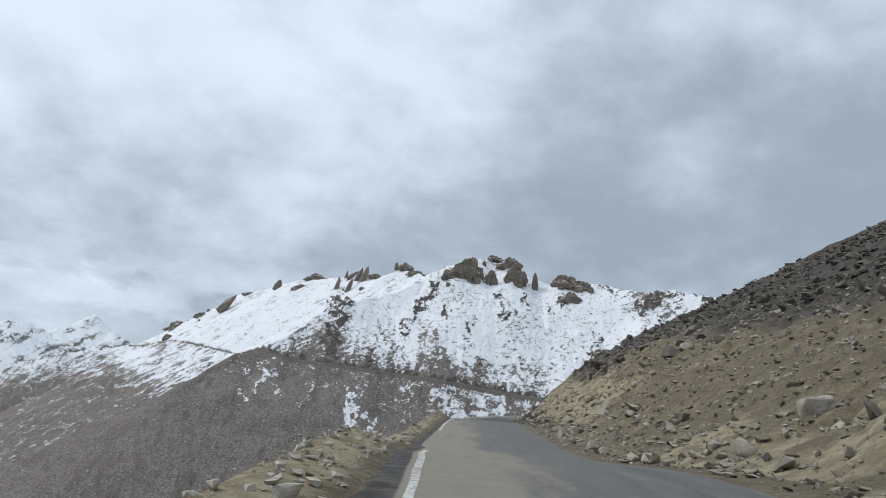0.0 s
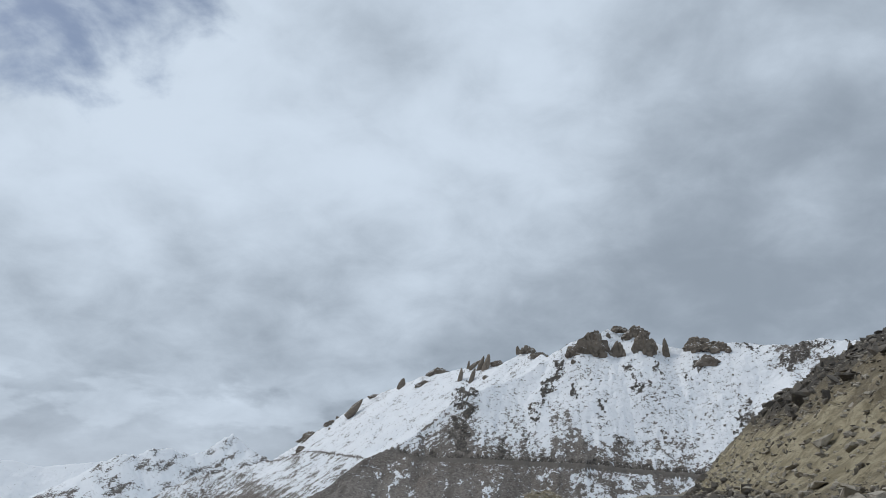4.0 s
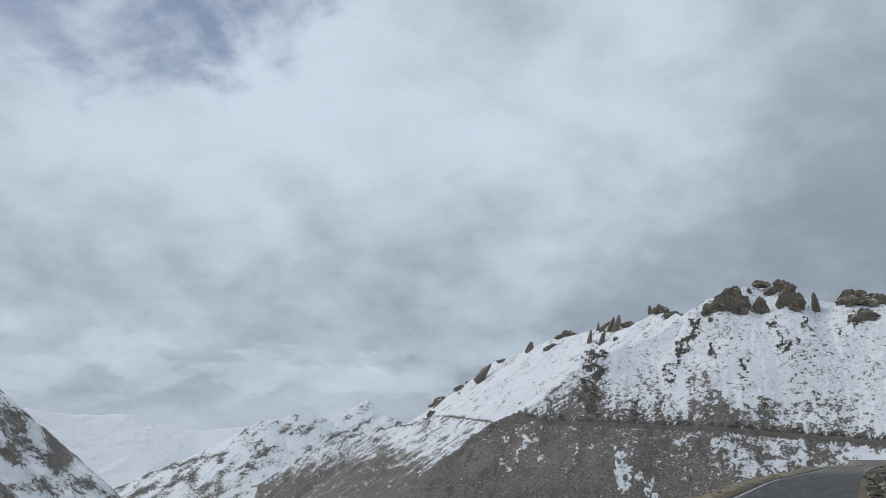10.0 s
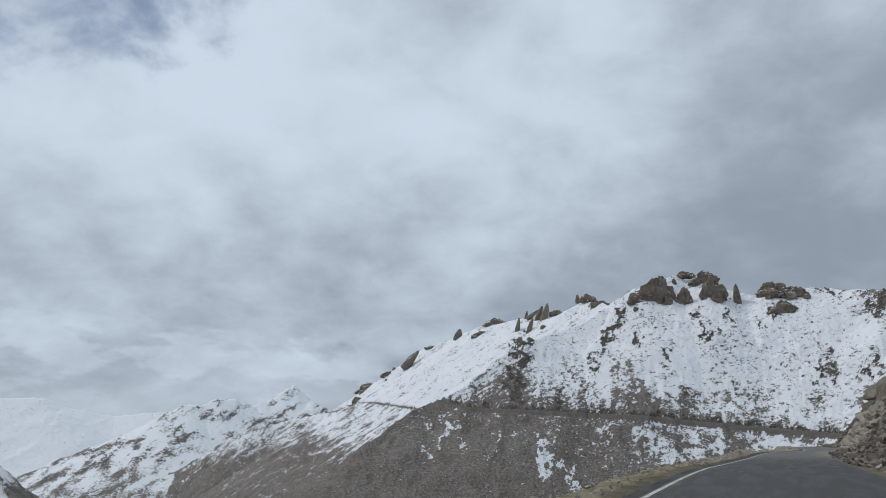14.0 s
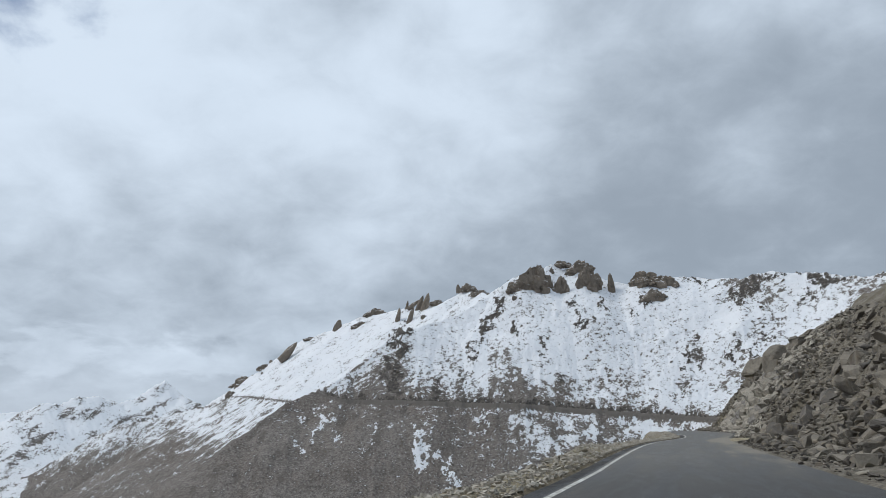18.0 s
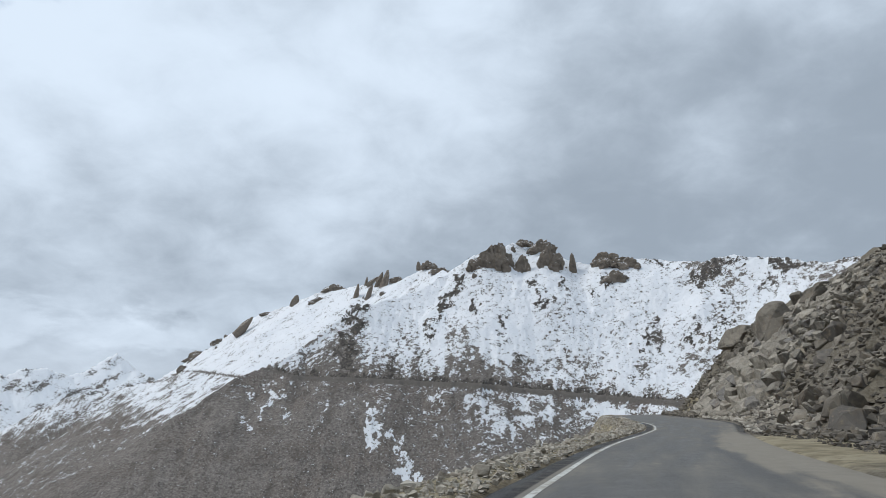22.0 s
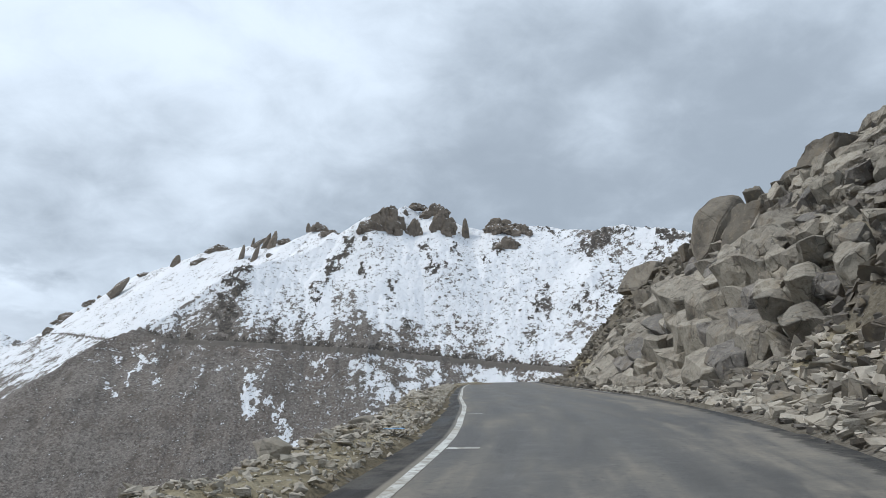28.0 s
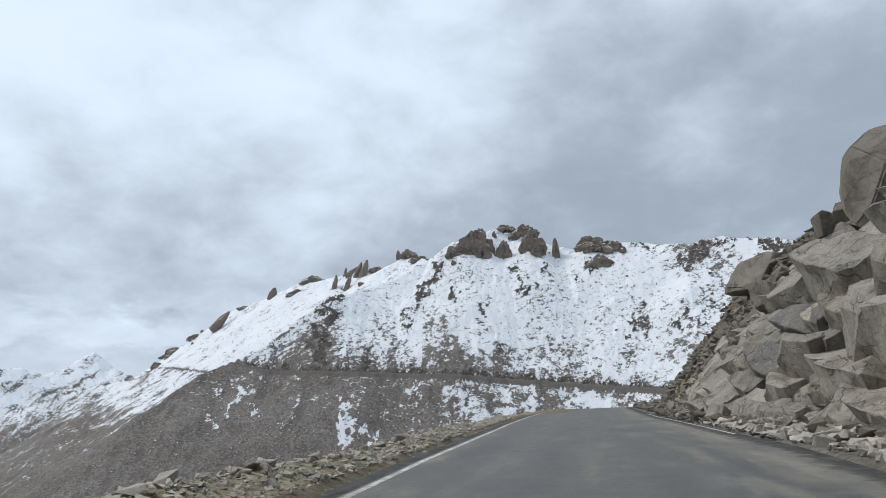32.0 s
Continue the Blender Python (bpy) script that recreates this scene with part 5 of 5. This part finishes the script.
leaning_slab(398, 4.6, 1.9, 35)
leaning_slab(386, 6.2, 1.2, 50)
for s, d, size, shape in ((326, -2.3, 0.42, 1), (329, -1.2, 0.24, 0), (319, -2.2, 0.36, 0), (334, -2.4, 0.34, 1), (344, -2.2, 0.36, 1)):
    lay("verge_stone", LIGHT[shape][int(s) % 5], s, float(painted_edge(s)) + d, size, (6, 10, s * 37 % 360), 0.5, "large weathered tan stone on the outer verge", "stones along the outer verge")

# crags and spires on the far mountain
def faceted(bm, seed, limits, rough):
    """Cuts a rough body finer and breaks its skin into steps and cracks."""
    bmesh.ops.triangulate(bm, faces=bm.faces[:])
    for limit in limits:
        bmesh.ops.subdivide_edges(bm, edges=[e for e in bm.edges if e.calc_length() > limit], cuts=1)
        bmesh.ops.triangulate(bm, faces=bm.faces[:])
    bm.normal_update()
    off = Vector((seed * 5.1, seed * 2.7, seed))
    moves = []
    for v in bm.verts:
        q = Vector((v.co.x * 3.2, v.co.y * 3.2, v.co.z * 2.0)) + off
        moves.append((v, v.normal * rough * (round(2.6 * noise.noise(q)) * 0.6 + 1.1 * noise.noise(q * 2.3))))
    for v, m in moves:
        v.co += m
    me = bpy.data.meshes.new("outcrop")
    bm.to_mesh(me)
    bm.free()
    me.materials.append(PEAK_ROCK)
    return me


def add_block(bm, r, points, size, blocky, place, taper=0.0):
    block = hull(r, points, size, blocky)
    for v in block.verts:  # narrower towards the top
        k = 1.0 - taper * (v.co.z / size[2] + 1) / 2
        v.co.x, v.co.y = v.co.x * k, v.co.y * k
    block.transform(place)
    me = bpy.data.meshes.new("block")
    block.to_mesh(me)
    block.free()
    bm.from_mesh(me)
    bpy.data.meshes.remove(me)


def crag_mesh(seed):
    """A massive jointed outcrop: upright blocks of unequal height grown together, highest near the middle."""
    r = random.Random(seed)
    bm = bmesh.new()
    peak = r.uniform(-0.35, 0.25)
    for i in range(9):
        x = -0.66 + 1.32 * (i + r.uniform(0.2, 0.8)) / 9
        top = 1.0 - 0.95 * abs(x - peak) + r.uniform(-0.3, 0.12)
        y = r.uniform(-0.35, 0.15)
        add_block(bm, r, 15, (r.uniform(0.36, 0.62), r.uniform(0.5, 0.8), (top + 1.3) / 2), 0.5, Matrix.Translation((x, y, (top - 1.3) / 2)) @ Matrix.Rotation(r.gauss(0.05, 0.10), 4, "Y"), r.uniform(0.15, 0.5))
    for _ in range(5):  # lower shoulders in front
        x = r.uniform(-0.8, 0.8)
        add_block(bm, r, 12, (r.uniform(0.2, 0.34), 0.4, r.uniform(0.3, 0.55)), 0.7, Matrix.Translation((x, r.uniform(-0.9, -0.5), r.uniform(-1.0, -0.45))) @ Matrix.Rotation(r.gauss(0, 0.2), 4, "Y"))
    return faceted(bm, seed, (0.34, 0.2, 0.12), 0.055)


def spire_mesh(seed):
    """A tapering finger of layered rock."""
    r = random.Random(seed)
    bm = bmesh.new()
    for level, wide in ((-1.3, 1.0), (-0.6, 0.95), (-0.1, 0.85), (0.45, 0.62), (0.85, 0.34)):
        turn = r.uniform(0, 6.28)
        for k in range(6):
            a = turn + k * 1.047 + r.uniform(-0.3, 0.3)
            w = wide * r.uniform(0.75, 1.1)
            bm.verts.new((w * math.cos(a) - 0.1 * level, w * math.sin(a), level + r.uniform(-0.1, 0.1)))
    bm.verts.new((r.uniform(-0.15, 0.05), 0, 1.06))
    got = bmesh.ops.convex_hull(bm, input=bm.verts[:])
    bmesh.ops.delete(bm, geom=[g for g in got["geom_interior"] if isinstance(g, bmesh.types.BMVert)], context="VERTS")
    return faceted(bm, seed, (0.4, 0.22, 0.13), 0.05)


CRAGS = [crag_mesh(70 + i) for i in range(7)]
SPIRES = [spire_mesh(80 + i) for i in range(5)]
LUMPS = [with_material(boulder_mesh(90 + i, (1, 0.9, 1.0), 14, 0.5, 0.03, 3, 0.12), PEAK_ROCK) for i in range(3)]
outcrops = 0


def outcrop(kind, az, el, wide, high, lean=0):
    """A rock outcrop on the mountain, by azimuth, elevation and angular size as seen from the bend of the road."""
    global outcrops
    outcrops += 1
    r = np.arange(1250.0, 3700.0, 4.0)
    x, y = r * math.sin(radians(az)), r * math.cos(radians(az))
    hit = np.nonzero(far_land(x, y)[0] > r * math.tan(radians(el - 0.35 * high)))[0]
    dist = float(r[hit[0]]) if len(hit) else float(np.interp(-az, -CREST[:, 0], CREST[:, 2]))
    if az < 4 and kind != "spire":  # low, worn knobs
        el, wide = el - 0.3 * high, 1.25 * wide
    w, h = dist * radians(wide) / 2, dist * radians(high) / 2
    dist += {"crag": 0.3, "spire": 0.1, "boulder": 0.2}[kind] * max(w, h)
    shapes = {"crag": CRAGS, "spire": SPIRES, "boulder": LUMPS}[kind]
    ob = new({"crag": "crag", "spire": "rock_spire", "boulder": "mountain_boulder"}[kind], shapes[outcrops % len(shapes)])
    ob.matrix_world = (Matrix.Translation((dist * math.sin(radians(az)), dist * math.cos(radians(az)), dist * math.tan(radians(el)))) @ Matrix.Rotation(radians(-az), 4, "Z")
                       @ Matrix.Rotation(radians(lean), 4, "Y") @ Matrix.Diagonal((w * (1.22 if kind == "crag" else 0.92), max(0.6 * w, 0.5 * h), h, 1)))
    words = {"crag": "brown craggy jointed rock outcrop on the snowy mountain crest", "spire": "slender brown rock spire on the snowy crest", "boulder": "brown boulder standing out of the snow on the mountain"}
    tagged(ob, words[kind], "rock outcrop", "outcrops on the mountain")


for row in (("crag", 6.76, 12.75, 2.3, 2.5), ("crag", 5.35, 12.16, 1.2, 1.08), ("crag", 8.94, 13.67, 1.25, 0.62), ("crag", 8.65, 12.14, 1.15, 1.82), ("crag", 10.21, 13.35, 1.9, 1.15), ("crag", 10.75, 12.51, 1.75, 1.95),
            ("boulder", 8.09, 13.17, 0.5, 0.58), ("boulder", 5.18, 11.31, 0.49, 0.47), ("spire", 12.37, 12.03, 0.75, 1.56), ("crag", 15.15, 12.18, 2.6, 1.5), ("crag", 16.22, 11.91, 1.7, 1.11), ("crag", 15.36, 10.95, 1.7, 1.1)):
    outcrop(*row)
for row in (("crag", 1.70, 12.38, 0.9, 0.68), ("spire", 0.96, 12.15, 0.5, 0.6), ("crag", 2.58, 11.94, 1.1, 0.69), ("spire", -1.48, 11.14, 0.7, 1.37, 18), ("spire", -1.91, 11.07, 0.55, 1.25, 22), ("spire", -2.91, 10.95, 0.29, 0.74, 10),
            ("spire", -2.39, 11.01, 0.45, 0.95, 50), ("spire", -2.63, 10.19, 0.5, 1.16, 20), ("spire", -3.57, 10.21, 0.47, 1.10, 12), ("crag", -0.66, 11.28, 0.85, 0.6), ("boulder", -1.59, 10.18, 0.63, 0.43)):
    outcrop(*row)
for row in (("spire", -8.04, 9.49, 0.8, 0.83, 20), ("crag", -6.40, 9.72, 1.05, 0.72), ("crag", -5.23, 10.62, 1.3, 0.71), ("spire", -11.50, 7.62, 0.7, 1.55, 42), ("crag", -9.97, 8.60, 0.9, 0.36), ("crag", -13.28, 6.60, 0.7, 0.67),
            ("crag", -14.53, 5.81, 1.16, 0.8, -25), ("crag", -15.42, 4.69, 0.68, 0.62), ("boulder", -12.78, 6.90, 0.33, 0.29), ("crag", -15.26, 5.22, 0.58, 0.32), ("boulder", -13.38, 6.05, 0.25, 0.31)):
    outcrop(*row)


# broken rock standing out of the snow on the mountain face
def face_rocks(name, n, low, high, sizes, mat, label, seed, even, spread):
    """Angular rocks on the far face between two elevations, thickest on its bare ribs and in clumps."""
    rng = np.random.default_rng(seed)
    az, r = rng.uniform(-9, 33, n), rng.uniform(1290, 2050, n)
    x, y = r * np.sin(np.radians(az)), r * np.cos(np.radians(az))
    z, cover, ribs = far_land(x, y)
    el = np.degrees(np.arctan2(z, r))
    off = z - bench_height(az)
    line = np.clip(fbm(az * 34 + 0.12 * r, 0.3 * r, 42, 4, 0.6, seed + 1) - spread, 0, 1) * 3.2
    keep = (rng.uniform(0, 1, n) < even + line + 0.5 * np.clip(ribs - 0.3, 0, 1)) & (off > low) & (off < high) & (z > -150)
    x, y, z = x[keep], y[keep], z[keep]
    size = sizes[0] + (sizes[1] - sizes[0]) * rng.uniform(0, 1, len(x)) ** 2.6
    rubble(name, np.stack((x, y, z + 0.15 * size, size, rng.uniform(0.2, 0.8, len(x))), 1), PEBBLES, mat, label, seed)


face_rocks("face_rocks", 30000, 10, 900, (0.8, 5.5), PEAK_ROCK, "dark broken rock standing out of the snow face", 401, 0.012, 0.42)
face_rocks("talus_rocks", 24000, -260, 6, (0.5, 2.8), PEAK_ROCK, "brown angular talus below the distant road", 402, 0.25, 0.1)

# ---- small things by the road ----
def tick_mark(s, d, length, width):
    """A short stroke of paint across the lane, beside the edge line."""
    e, a = np.meshgrid(np.array((-0.5, 0.5)) * width, np.linspace(0, length, 8), indexing="ij")
    x, y, z = on_road(s + e + 0.02 * fbm(a, e, 0.5, 2, 0.5, 3), d + a)
    ob = mesh_grid("tick_mark", x, y, z - 0.012 * np.abs(d + a) + 0.006, PAINT)
    tagged(ob, "short worn white stroke painted beside the edge line", "road marking", kind="structure")


tick_mark(322, float(painted_edge(322)) + 0.1, 0.6, 0.24)
tick_mark(333, float(painted_edge(333)) + 0.1, 0.5, 0.2)
tick_mark(366, float(paved_edge(366)) - 1.0, 0.7, 0.14)


def litter_material():
    m, n = material("blue_plastic")
    crease = n.noise(n.geo, 22.0, 4, 0.6)
    finish(n, n.mix(crease, (0.10, 0.24, 0.42), (0.22, 0.42, 0.62)), 0.4, crease, 0.02, 1.0, 0.5)
    return m


def plastic_scrap(s, d):
    """A crumpled scrap of sheet lying among the stones."""
    x, y, z = ground_at(s, d)
    u, v = np.meshgrid(np.linspace(-0.26, 0.26, 18), np.linspace(-0.14, 0.14, 12), indexing="ij")
    lift = 0.04 * np.abs(fbm(u * 10, v * 10, 2.2, 3, 0.6, 61)) + 0.03
    fold = 0.03 * fbm(u * 10, v * 10, 3.0, 2, 0.5, 62)
    ob = mesh_grid("plastic_scrap", x + u * 0.8 + fold, y + v + fold, z + lift + 0.11, litter_material())
    solid = ob.modifiers.new("thickness", "SOLIDIFY")
    solid.thickness = 0.004
    tagged(ob, "crumpled scrap of blue plastic sheet among the verge stones", "litter")


plastic_scrap(323.5, float(painted_edge(323.5)) - 1.15)
